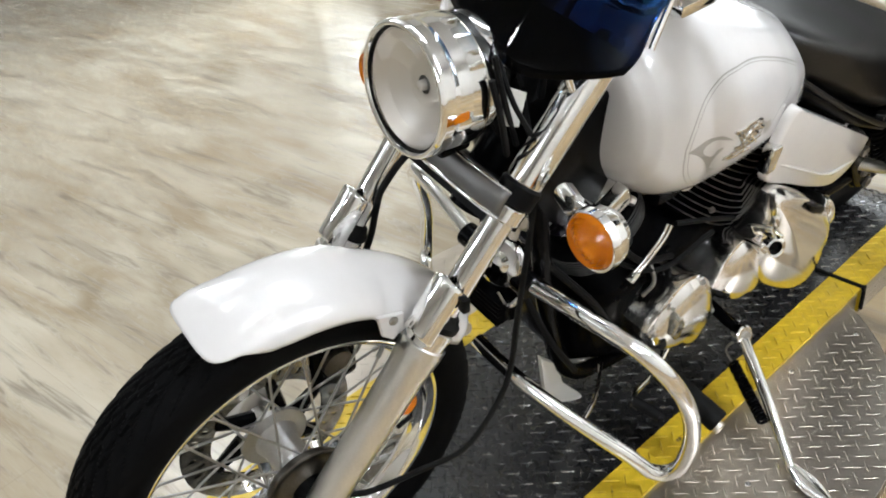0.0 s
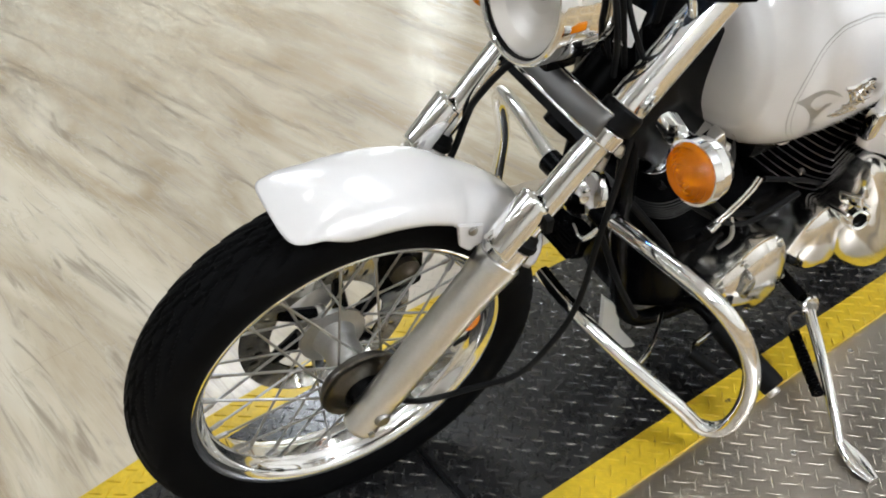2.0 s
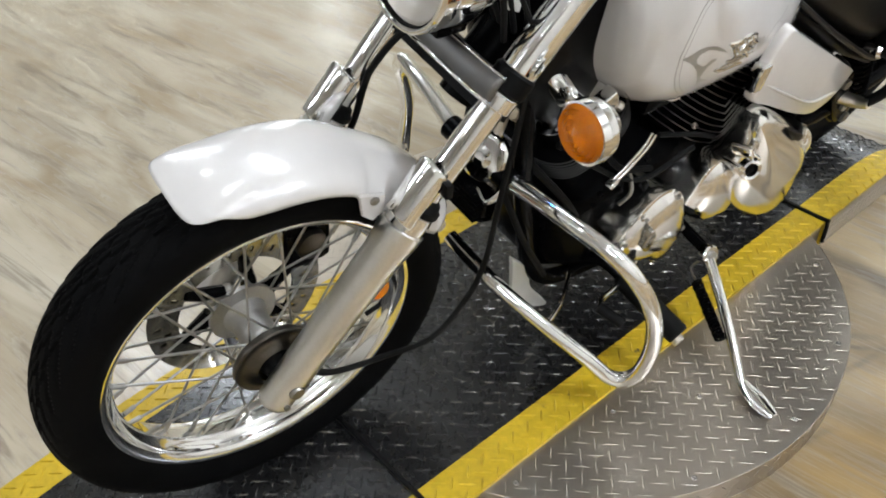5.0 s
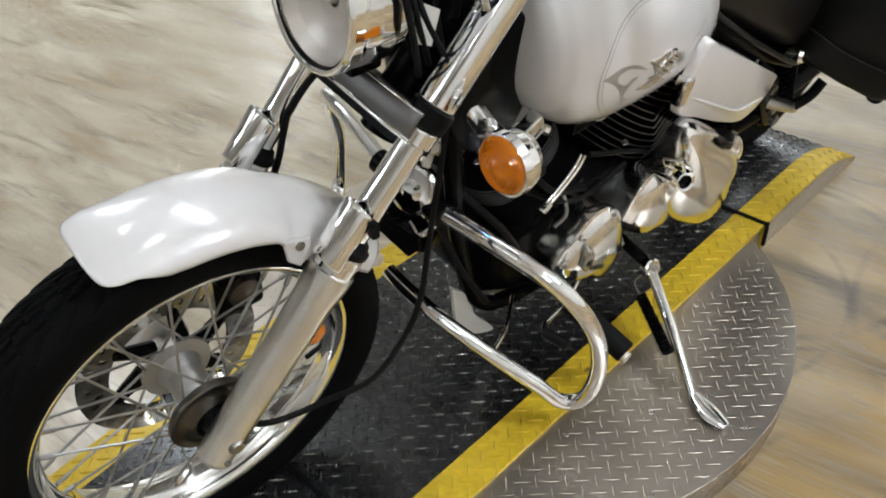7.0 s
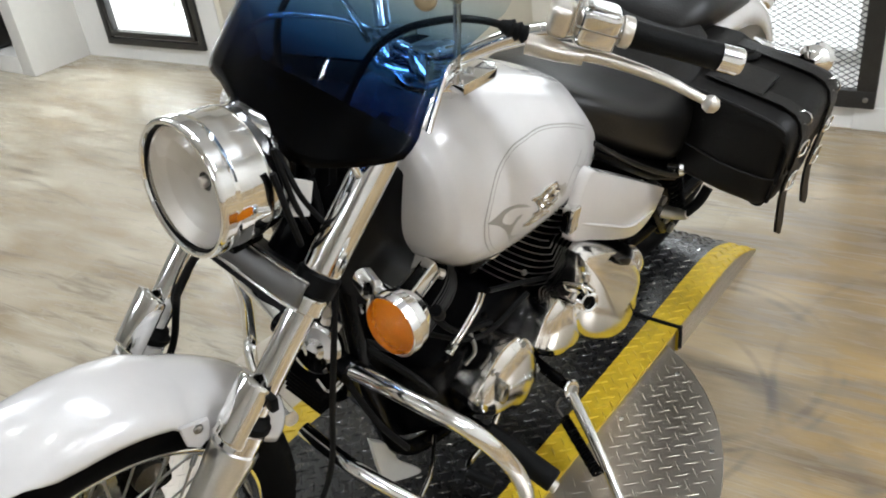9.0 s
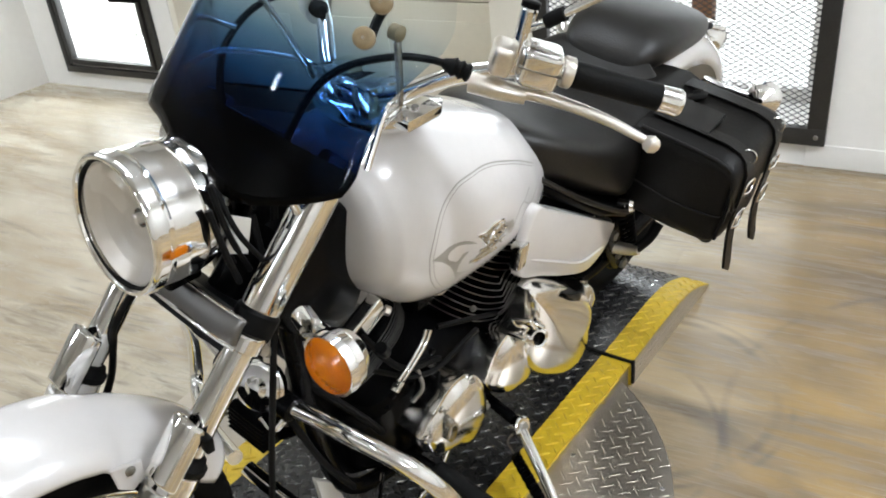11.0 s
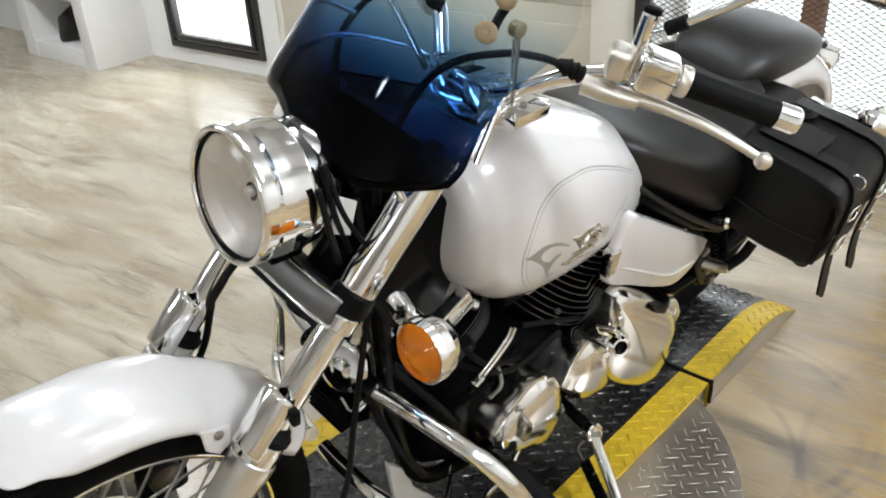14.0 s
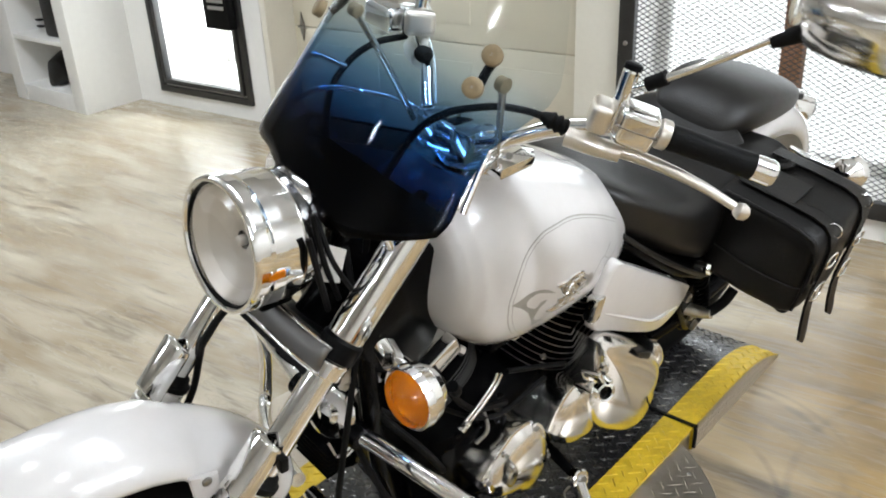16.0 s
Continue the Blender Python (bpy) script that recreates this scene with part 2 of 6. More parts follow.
def plank_floor():
    """Pale vinyl planks, browner towards higher x, with long cloudy grain and a satin sheen."""
    m = bpy.data.materials.new("vinyl_plank_floor")
    m.use_nodes = True
    t = m.node_tree
    p = t.nodes["Principled BSDF"]
    co = t.nodes.new("ShaderNodeTexCoord")

    def noise_at(stretch, scale, detail, distort):
        mp = t.nodes.new("ShaderNodeMapping")
        mp.inputs["Scale"].default_value = stretch
        t.links.new(co.outputs["Object"], mp.inputs["Vector"])
        n = t.nodes.new("ShaderNodeTexNoise")
        n.inputs["Scale"].default_value, n.inputs["Detail"].default_value, n.inputs["Distortion"].default_value = scale, detail, distort
        t.links.new(mp.outputs["Vector"], n.inputs["Vector"])
        return n.outputs["Fac"]

    def mix(a, b, fac, mode="MIX"):
        n = t.nodes.new("ShaderNodeMix")
        n.data_type, n.blend_type = "RGBA", mode
        for socket, value in ((n.inputs["Factor"], fac), (n.inputs[6], a), (n.inputs[7], b)):
            if isinstance(value, (tuple, float)):
                socket.default_value = value
            else:
                t.links.new(value, socket)
        return n.outputs[2]

    def band(value, lo, hi):
        n = t.nodes.new("ShaderNodeMapRange")
        n.inputs["From Min"].default_value, n.inputs["From Max"].default_value = lo, hi
        t.links.new(value, n.inputs["Value"])
        return n.outputs["Result"]

    bricks = t.nodes.new("ShaderNodeTexBrick")
    bricks.inputs["Scale"].default_value = 1.0
    bricks.inputs["Brick Width"].default_value, bricks.inputs["Row Height"].default_value = 1.22, 0.18
    bricks.inputs["Mortar Size"].default_value, bricks.inputs["Bias"].default_value = 0.0012, 0.0
    bricks.inputs["Color1"].default_value, bricks.inputs["Color2"].default_value, bricks.inputs["Mortar"].default_value = (0.42, 0.42, 0.42, 1), (0.58, 0.58, 0.58, 1), (0.36, 0.36, 0.36, 1)
    t.links.new(co.outputs["Object"], bricks.inputs["Vector"])
    cloud = band(noise_at((0.8, 3.2, 1), 1.6, 4.0, 1.2), 0.36, 0.66)
    streak = band(noise_at((1.0, 9.0, 1), 2.6, 7.0, 1.8), 0.42, 0.68)
    grain = band(noise_at((3.0, 60.0, 1), 4.0, 6.0, 0.4), 0.35, 0.7)
    base = mix((0.56, 0.505, 0.395, 1), (0.36, 0.29, 0.195, 1), cloud)
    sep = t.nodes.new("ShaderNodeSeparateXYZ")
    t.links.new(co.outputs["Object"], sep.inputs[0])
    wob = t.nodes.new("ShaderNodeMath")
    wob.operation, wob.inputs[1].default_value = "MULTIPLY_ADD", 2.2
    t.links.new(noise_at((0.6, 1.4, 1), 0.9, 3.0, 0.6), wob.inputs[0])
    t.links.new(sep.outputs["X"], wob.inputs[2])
    # browner and darker towards higher x, the border broken up by noise
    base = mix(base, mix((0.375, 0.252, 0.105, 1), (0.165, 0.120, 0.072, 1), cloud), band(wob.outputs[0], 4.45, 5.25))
    base = mix(base, (0.20, 0.16, 0.11, 1), band(streak, 0.30, 1.25))
    base = mix(base, (0.52, 0.48, 0.41, 1), band(grain, 0.45, 2.6))
    base = mix(base, bricks.outputs["Color"], 0.32, "OVERLAY")
    patchy = band(noise_at((1, 1, 1), 5.0, 4.0, 0.5), 0.42, 0.62)
    for cx, cy, radius, wide, dark in SCUFFS:
        far = t.nodes.new("ShaderNodeVectorMath")
        far.operation, far.inputs[1].default_value = "DISTANCE", (cx, cy, 0)
        t.links.new(co.outputs["Object"], far.inputs[0])
        off = t.nodes.new("ShaderNodeMath")
        off.operation, off.inputs[1].default_value = "SUBTRACT", radius
        t.links.new(far.outputs["Value"], off.inputs[0])
        size = t.nodes.new("ShaderNodeMath")
        size.operation = "ABSOLUTE"
        t.links.new(off.outputs[0], size.inputs[0])
        line = t.nodes.new("ShaderNodeMath")
        line.operation = "MULTIPLY"
        t.links.new(band(size.outputs[0], wide, wide * 0.25), line.inputs[0])
        t.links.new(patchy, line.inputs[1])
        much = t.nodes.new("ShaderNodeMath")
        much.operation, much.inputs[1].default_value = "MULTIPLY", dark
        t.links.new(line.outputs[0], much.inputs[0])
        base = mix(base, (0.055, 0.05, 0.05, 1), much.outputs[0])
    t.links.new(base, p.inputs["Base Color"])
    rr = t.nodes.new("ShaderNodeMapRange")
    rr.inputs["To Min"].default_value, rr.inputs["To Max"].default_value = 0.20, 0.36
    t.links.new(streak, rr.inputs["Value"])
    t.links.new(rr.outputs["Result"], p.inputs["Roughness"])
    p.inputs["Coat Weight"].default_value, p.inputs["Coat Roughness"].default_value = 0.15, 0.22
    p.inputs["Specular IOR Level"].default_value = 0.35
    b = t.nodes.new("ShaderNodeBump")
    b.inputs["Strength"].default_value, b.inputs["Distance"].default_value = 0.12, 0.001
    t.links.new(grain, b.inputs["Height"])
    t.links.new(b.outputs["Normal"], p.inputs["Normal"])
    return m


WALL_TURN = 8.5
GROUND = -0.015
WALL_AT = pose(-3.59, 2.20, GROUND, 0, 0, WALL_TURN)
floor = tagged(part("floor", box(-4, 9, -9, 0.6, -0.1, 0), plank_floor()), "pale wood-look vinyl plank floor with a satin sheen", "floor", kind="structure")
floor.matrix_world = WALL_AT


def setting(name, bm, mat, label, category, **k):
    ob = tagged(part(name, bm, mat, **k), label, category, kind="structure")
    ob.matrix_world = WALL_AT
    return ob


def fixed(name, bm, mat, parent, label="", **k):
    return part(name, bm, mat, parent, label, **k)


HIGH = 3.1
for n, (a, b, c, d) in enumerate(((-4.0, 0.13, 0, HIGH), (0.13, 0.75, 0, 0.15), (0.13, 0.75, 2.2, HIGH), (0.75, 0.93, 0, HIGH))):
    setting("wall_north_west", box(a, b, 0, 0.30, c, d), WALL, "white painted wall round the window", "wall")
setting("wall_over_door", box(0.93, 2.68, 0.0, 0.30, 2.35, HIGH), WALL, "white painted wall over the garage door", "wall")
for a, b, c, d in ((2.87, 2.93, 0, HIGH), (2.93, 3.90, 0, 0.15), (2.93, 3.90, 2.2, HIGH), (3.90, 7.2, 0, HIGH)):
    setting("wall_north_east", box(a, b, 0, 0.30, c, d), WALL, "white painted wall round the barred window", "wall")
setting("wall_west", box(-4.2, -4.0, -9, 0.3, 0, HIGH), WALL, "white painted side wall", "wall")
# two unseen walls, painted pale as fill; the east one stands closer for reflections
setting("bounce_wall_east", box(7.2, 7.4, -9, 0.3, 0, HIGH), BEIGE, "unseen off-white side wall, set near to bounce light", "wall")
setting("wall_south", box(-4.2, 9.2, -9.2, -9, 0, HIGH), BEIGE, "unseen off-white wall behind, closing the room and bouncing light", "wall")
setting("ceiling", box(-4.2, 9.2, -9.2, 0.3, HIGH, HIGH + 0.1), CEILM, "grey painted ceiling", "ceiling")
setting("baseboard", box(3.90, 7.2, -0.008, 0.0, 0.0, 0.085, 0.003), WALL, "low white baseboard", "baseboard")
setting("trim_1", box(2.68, 2.868, -0.004, 0.30, 0, 2.40, 0.004), TRIMM, "cream painted door casing", "trim")
setting("trim_2", box(0.932, 0.97, 0.0, 0.28, 0, 2.35, 0.004), TRIMM, "cream painted door jamb", "trim")

# daylight outside the windows
SKYGLOW = bpy.data.materials.new("bright_daylight")
SKYGLOW.use_nodes = True
pn = SKYGLOW.node_tree.nodes["Principled BSDF"]
pn.inputs["Base Color"].default_value = (0, 0, 0, 1)
pn.inputs["Emission Color"].default_value = (0.93, 0.97, 1.0, 1)
pn.inputs["Emission Strength"].default_value = 2.0
setting("backdrop", box(-1.2, 5.6, 1.6, 1.65, -0.6, 3.4), SKYGLOW, "bright overcast daylight outside", "backdrop")


def frame_bars(u0, u1, z0, z1, w, y0, y1, bevel=0.002):
    """Four bars of a rectangular frame."""
    return [box(u0, u1, y0, y1, z0, z0 + w, bevel), box(u0, u1, y0, y1, z1 - w, z1, bevel), box(u0, u0 + w, y0, y1, z0 + w, z1 - w, bevel), box(u1 - w, u1, y0, y1, z0 + w, z1 - w, bevel)]


w1 = tagged(thing("window_1", "tall window in a deep white reveal with a black double frame", "window", WALL_AT), kind="structure")
for bm in frame_bars(0.068, 0.805, 0.088, 2.26, 0.034, -0.022, 0.006):
    fixed("outer_frame", bm, FRAMEM, w1, "black steel outer frame")
for bm in frame_bars(0.118, 0.762, 0.138, 2.21, 0.026, -0.030, 0.010):
    fixed("inner_frame", bm, FRAMEM, w1, "black steel inner frame")
fixed("reveal_sill", box(0.132, 0.748, 0.012, 0.46, 0.120, 0.157, 0.003), WALL, w1)
fixed("reveal_side", box(0.10, 0.13, 0.30, 0.60, 0.10, 2.2), WALL, w1)
fixed("reveal_side", box(0.75, 0.78, 0.30, 0.60, 0.10, 2.2), WALL, w1)
for bm in frame_bars(0.13, 0.75, 0.150, 2.2, 0.05, 0.46, 0.50):
    fixed("sash", bm, WALL, w1, "white window sash")
fixed("mullion", box(0.43, 0.475, 0.455, 0.505, 0.19, 2.15, 0.003), WALL, w1)
for a, b in ((0.18, 0.43), (0.475, 0.70)):
    g = fixed("pane", box(a, b, 0.478, 0.484, 0.20, 2.15), GLASS, w1)
    g.visible_shadow = False

w2 = tagged(thing("window_2", "wide window behind a black frame with diamond wire mesh", "window", WALL_AT), kind="structure")
for bm in frame_bars(2.872, 3.962, 0.088, 2.26, 0.062, -0.030, 0.004):
    fixed("frame", bm, FRAMEM, w2, "heavy black steel frame")
for u, z in ((2.903, 0.12), (3.931, 0.12), (3.931, 0.62), (2.903, 0.62)):
    fixed("frame_bolt", lathe([(0, 0.009), (0.004, 0.009), (0.007, 0.005)], (u, -0.030, z), (0, -1, 0), 10), STEEL, w2)
mesh_v, mesh_f = [], []
U0, U1, Z0, Z1, RUN, RISE = 2.93, 3.905, 0.146, 2.205, 0.034, 0.020


def wire(a, b):
    d = (b - a).normalized()
    n = Vector((0, -1, 0))
    s = d.cross(n)
    k = len(mesh_v)
    for p in (a, b):
        mesh_v.extend([p + s * 0.0016, p + n * 0.0016, p - s * 0.0016])
    mesh_f.extend([(k, k + 1, k + 4, k + 3), (k + 1, k + 2, k + 5, k + 4)])


slope = RISE / RUN
count = int((Z1 - Z0 + (U1 - U0) * slope) / RISE)
for i in range(count + 1):
    for sgn in (1, -1):
        c0 = Z0 + i * RISE - ((U1 - U0) * slope if sgn > 0 else 0)
        ua, ub = U0, U1
        za, zb = (c0, c0 + (U1 - U0) * slope) if sgn > 0 else (c0, c0 - (U1 - U0) * slope)
        pts = []
        for (u, z), (u2, z2) in (((ua, za), (ub, zb)),):
            lo_t, hi_t = 0.0, 1.0
            for lim, s2 in ((Z0, 1), (Z1, -1)):
                f0, f1 = (z - lim) * s2, (z2 - lim) * s2
                if f0 < 0 and f1 < 0:
                    lo_t, hi_t = 1, 0
                elif f0 < 0:
                    lo_t = max(lo_t, f0 / (f0 - f1))
                elif f1 < 0:
                    hi_t = min(hi_t, f0 / (f0 - f1))
            if hi_t > lo_t:
                wire(Vector((u + (u2 - u) * lo_t, -0.012 if sgn > 0 else -0.0095, z + (z2 - z) * lo_t)), Vector((u + (u2 - u) * hi_t, -0.012 if sgn > 0 else -0.0095, z + (z2 - z) * hi_t)))
me = bpy.data.meshes.new("wire_mesh")
me.from_pydata(mesh_v, [], mesh_f)
me.materials.append(FRAMEM)
wm = tagged(new("wire_mesh", me), "black diamond wire mesh", kind="stuff")
wm.parent = w2
for bm in frame_bars(2.93, 3.90, 0.15, 2.2, 0.045, 0.24, 0.28):
    fixed("sash", bm, WALL, w2, "white window sash")
g = fixed("pane", box(2.97, 3.86, 0.258, 0.264, 0.19, 2.16), GLASS, w2)
g.visible_shadow = False
post = thing("outdoor_post", "rust-brown post standing outside the barred window", "post", WALL_AT)
part("post", box(3.28, 3.37, 0.80, 0.89, -0.6, 3.0, 0.004), RUSTM, post)

gate = tagged(thing("garage_door", "cream sectional garage door with metal hinges", "garage door", WALL_AT), kind="structure")
for k in range(5):
    z = 0.022 + 0.468 * k
    fixed("panel", box(0.97, 2.68, 0.200, 0.240, z, z + 0.464, 0.004), CREAM, gate)
    for a in (1.05, 1.60, 2.15):
        fixed("panel_field", box(a, a + 0.46, 0.1965, 0.203, z + 0.085, z + 0.38, 0.003), CREAM, gate)
fixed("bottom_seal", box(0.97, 2.68, 0.196, 0.236, 0.006, 0.022, 0.006), GRIPM, gate, "black rubber bottom seal")
for k in (1, 2, 3):
    z = 0.022 + 0.468 * k
    for u in (1.03, 1.76, 2.63):
        h = fixed("hinge", plate([(-0.018, 0), (0, -0.075), (0.018, 0), (0, 0.075)], 0.006, Matrix(((1, 0, 0, u), (0, 0, 1, 0.190), (0, 1, 0, z - 0.002), (0, 0, 0, 1))), 0.001), STEEL, gate, "diamond-shaped metal hinge")
        part("pin", tube([(u - 0.022, 0.187, z - 0.002), (u + 0.022, 0.187, z - 0.002)], 0.006, 8), STEEL, h)
fixed("pull_handle", tube([(1.757, 0.185, 0.535), (1.748, 0.165, 0.550), (1.745, 0.160, 0.595), (1.757, 0.165, 0.640), (1.770, 0.190, 0.648)], 0.006, 8), STEEL, gate, "bent metal pull handle")
setting("threshold", box(0.93, 2.87, -0.05, 0.30, 0.0, 0.010, 0.003), RUSTM, "worn brown door threshold", "threshold")

sign = thing("wall_box", "black box with grey plates hung by the window", "wall box", WALL_AT)
part("case", box(0.615, 0.790, -0.085, -0.031, 0.50, 1.10, 0.006), PLASTIC, sign)
for z in (0.600, 0.635, 0.72):
    part("label_plate", box(0.65, 0.765, -0.0875, -0.0855, z, z + 0.018), GREY_PAINT, sign)

case = thing("bookcase", "built-in white bookcase with open shelves", "bookcase", pose(-3.71, 1.81, GROUND, 0, 0, 5))
CW = 0.66
part("side", box(-0.11, 0.0, 0.0, 0.46, 0, 2.4, 0.004), WALL, case)
part("side", box(-CW - 0.10, -CW + 0.02, 0.0, 0.46, 0, 2.4, 0.004), WALL, case)
part("back", box(-CW + 0.02, -0.11, 0.40, 0.46, 0, 2.4), WALL, case)
part("plinth", box(-CW + 0.02, -0.11, 0.004, 0.40, 0, 0.10, 0.003), WALL, case)
for z in (0.375, 0.70, 1.05, 1.4, 1.75):
    part("shelf", box(-CW + 0.02, -0.11, 0.006, 0.40, z, z + 0.025, 0.002), WALL, case)


def shelf_item(name, label, category, bm, mat):
    ob = tagged(part(name, bm, mat), label, category)
    ob.matrix_world = pose(-3.71, 1.81, GROUND, 0, 0, 5)
    return ob


shelf_item("storage_case", "black fabric case standing on a white shelf", "case", box(-0.36, -0.15, 0.06, 0.30, 0.400, 0.640, 0.02), LEATHER)
shelf_item("cap", "black cap lying on the bottom shelf", "cap", loft([super_ring(-0.42, 0.10 + h * 0.5, w, h * 0.5, y, 20, 2.2) for y, w, h in ((0.06, 0.03, 0.05), (0.10, 0.09, 0.15), (0.18, 0.11, 0.19), (0.26, 0.09, 0.15), (0.30, 0.03, 0.05))]), LEATHER)
shelf_item("cable_coil", "dark cable coiled on a white shelf", "cable", tube([(-0.50 + 0.07 * math.cos(t) + 0.01 * math.sin(3 * t), 0.16 + 0.05 * math.sin(t), 0.405 + 0.006 * t) for t in [i * 0.5 for i in range(26)]], 0.005, 6, 3), GRIPM)
shelf_item("tin", "small yellow tin beside a black cap", "tin", lathe([(0, 0.035), (0.10, 0.035), (0.105, 0.03)], (-0.20, 0.20, 0.10), (0, 0, 1), 24), material("yellow_tin", (0.45, 0.36, 0.10), 0.5, 0.0, 0.2, 20))
bin_ = thing("wire_stand", "black wire stand by the far wall", "stand", pose(-4.62, 1.95, GROUND))
for i in range(8):
    t = 2 * math.pi * i / 8
    part("rod", tube([(0.10 * math.cos(t), 0.10 * math.sin(t), 0.0), (0.07 * math.cos(t + 0.3), 0.07 * math.sin(t + 0.3), 0.4), (0.11 * math.cos(t + 0.6), 0.11 * math.sin(t + 0.6), 0.75)], 0.008, 6), PLASTIC, bin_)

# strip lights hung under the ceiling, with added up-facing fill lamps that brighten it
TUBEM = material("lamp_housing", (0.8, 0.8, 0.8), 0.4)
DROP = 0.45
STRIPS = {(0.5, -5.4): 1.45, (0.5, -1.7): 1.35, (3.2, -5.4): 0.15, (3.2, -1.7): 0.55, (5.9, -5.4): 1.70, (5.9, -1.7): 2.70}
first = None
for x in (0.5, 3.2, 5.9):
    for y in (-5.4, -1.7):
        m = WALL_AT @ pose(x, y, HIGH)
        if first is None:
            first = thing("ceiling_light", "white strip light hung under the ceiling", "ceiling light", m, group="ceiling lights")
            part("housing", box(-0.64, 0.64, -0.12, 0.12, -DROP - 0.025, -DROP + 0.025, 0.006), TUBEM, first)
            for u in (-0.5, 0.5):
                part("cable", tube([(u, 0, -DROP + 0.02), (u, 0, -0.002)], 0.003, 6), STEEL, first)
        else:
            copy_thing(first, m)
        p = m.translation
        power = LAMP_POWER * STRIPS[x, y]
        area_lamp("strip_lamp", (p.x, p.y, p.z - DROP - 0.032), (0, 0, WALL_TURN), 1.2, 0.18, power, (0.91, 0.98, 1.07))
        area_lamp("ceiling_fill_lamp", (p.x, p.y, p.z - DROP + 0.032), (180, 0, WALL_TURN), 1.2, 0.18, power * CEILING_FILL, (0.91, 0.98, 1.07))

# small round spot lamps in two rows under the ceiling
first = None
for x in (2.2, 3.5, 4.8, 6.1):
    for y in (-6.4, -4.4, -2.4):
        m = WALL_AT @ pose(x + (0.4 if y < -4 else 0), y, HIGH)
        if first is None:
            first = thing("spot_lamp", "small white spot lamp under the ceiling", "spot lamp", m, group="spot lamps")
            part("can", lathe([(-0.002, 0.050), (-0.11, 0.056), (-0.112, 0.052), (-0.06, 0.046)], (0, 0, 0), (0, 0, 1), 24, caps=False), TUBEM, first)
            part("mount", lathe([(-0.012, 0.065), (0.0, 0.065)], (0, 0, 0), (0, 0, 1), 24), TUBEM, first)
        else:
            copy_thing(first, m)
        bulb = bpy.data.lights.new("spot_bulb", "AREA")
        bulb.shape, bulb.size, bulb.energy, bulb.color = "DISK", 0.085, SPOT_POWER, (0.96, 0.98, 1.0)
        new("spot_bulb", bulb).matrix_world = m @ pose(0, 0, -0.108)

# daylight standing in the window openings
for u, wide, power in ((0.44, 0.60, 62.0), (3.42, 0.95, 11.0)):
    spot = WALL_AT @ Vector((u, 0.54, 1.18))
    area_lamp("window_daylight", tuple(spot), (-90, 0, WALL_TURN), wide, 1.95, power, (0.86, 0.94, 1.0))

# ---- turntable and ramp ----
TOP, DISC_Y, DISC_R, DISC_TOP = 0.058, 0.739, 0.604, 0.050
RAMP_L, RAMP_R, EDGE = -0.330, 0.304, 0.075
RAMP_TURN = pose(0, 0.74, 0, 0, 0, 1.25) @ pose(0, -0.74, 0)
JOINT_NEAR, JOINT_FAR, RAMP_END = 0.125, 1.322, 1.850
BRIGHT = material("bright_tread_plate", (0.51, 0.46, 0.395), 0.34, 1.0, 0.07, 1.2, bump=0.03, bump_scale=300, rough_vary=0.06)
LUGM = material("polished_lug", (0.47, 0.43, 0.37), 0.44, 1.0, 0.08, 30)


def worn_paint(name, colour, under, rough, scale, cover):
    """Paint over bare metal, rubbed through in patches of two sizes."""
    m = material(name, colour, rough, 0.0, 0.22, 9, bump=0.08, bump_scale=250, rough_vary=0.3)
    t = m.node_tree
    p = t.nodes["Principled BSDF"]
    co = t.nodes.new("ShaderNodeTexCoord")
    n1, n2 = t.nodes.new("ShaderNodeTexNoise"), t.nodes.new("ShaderNodeTexNoise")
    n1.inputs["Scale"].default_value, n1.inputs["Detail"].default_value = scale, 8.0
    n2.inputs["Scale"].default_value, n2.inputs["Detail"].default_value = scale * 6, 6.0
    for n in (n1, n2):
        t.links.new(co.outputs["Object"], n.inputs["Vector"])
    mul = t.nodes.new("ShaderNodeMath")
    mul.operation = "MULTIPLY"
    t.links.new(n1.outputs["Fac"], mul.inputs[0])
    t.links.new(n2.outputs["Fac"], mul.inputs[1])
    step = t.nodes.new("ShaderNodeMapRange")
    step.inputs["From Min"].default_value, step.inputs["From Max"].default_value = cover, cover + 0.03
    t.links.new(mul.outputs[0], step.inputs["Value"])
    mix = t.nodes.new("ShaderNodeMix")
    mix.data_type = "RGBA"
    src = p.inputs["Base Color"].links[0].from_socket
    t.links.new(step.outputs["Result"], mix.inputs["Factor"])
    t.links.new(src, mix.inputs[6])
    mix.inputs[7].default_value = (*under, 1)
    t.links.new(mix.outputs[2], p.inputs["Base Color"])
    met = t.nodes.new("ShaderNodeMath")
    met.operation = "MULTIPLY"
    met.inputs[1].default_value = 0.8
    t.links.new(step.outputs["Result"], met.inputs[0])
    t.links.new(met.outputs[0], p.inputs["Metallic"])
    return m


BLACKPLATE = worn_paint("black_painted_tread_plate", (0.010, 0.010, 0.0105), (0.13, 0.12, 0.11), 0.28, 5.0, 0.43)
LUGBLACK = worn_paint("rubbed_black_lug", (0.022, 0.022, 0.023), (0.30, 0.29, 0.27), 0.24, 9.0, 0.27)
for lacquer in (BLACKPLATE, LUGBLACK):
    skin = lacquer.node_tree.nodes["Principled BSDF"]
    skin.inputs["Specular IOR Level"].default_value = 0.6
    skin.inputs["Coat Weight"].default_value, skin.inputs["Coat Roughness"].default_value = 0.28, 0.22
YELLOW = worn_paint("worn_yellow_paint", (0.58, 0.40, 0.02), (0.20, 0.15, 0.07), 0.42, 7.0, 0.42)


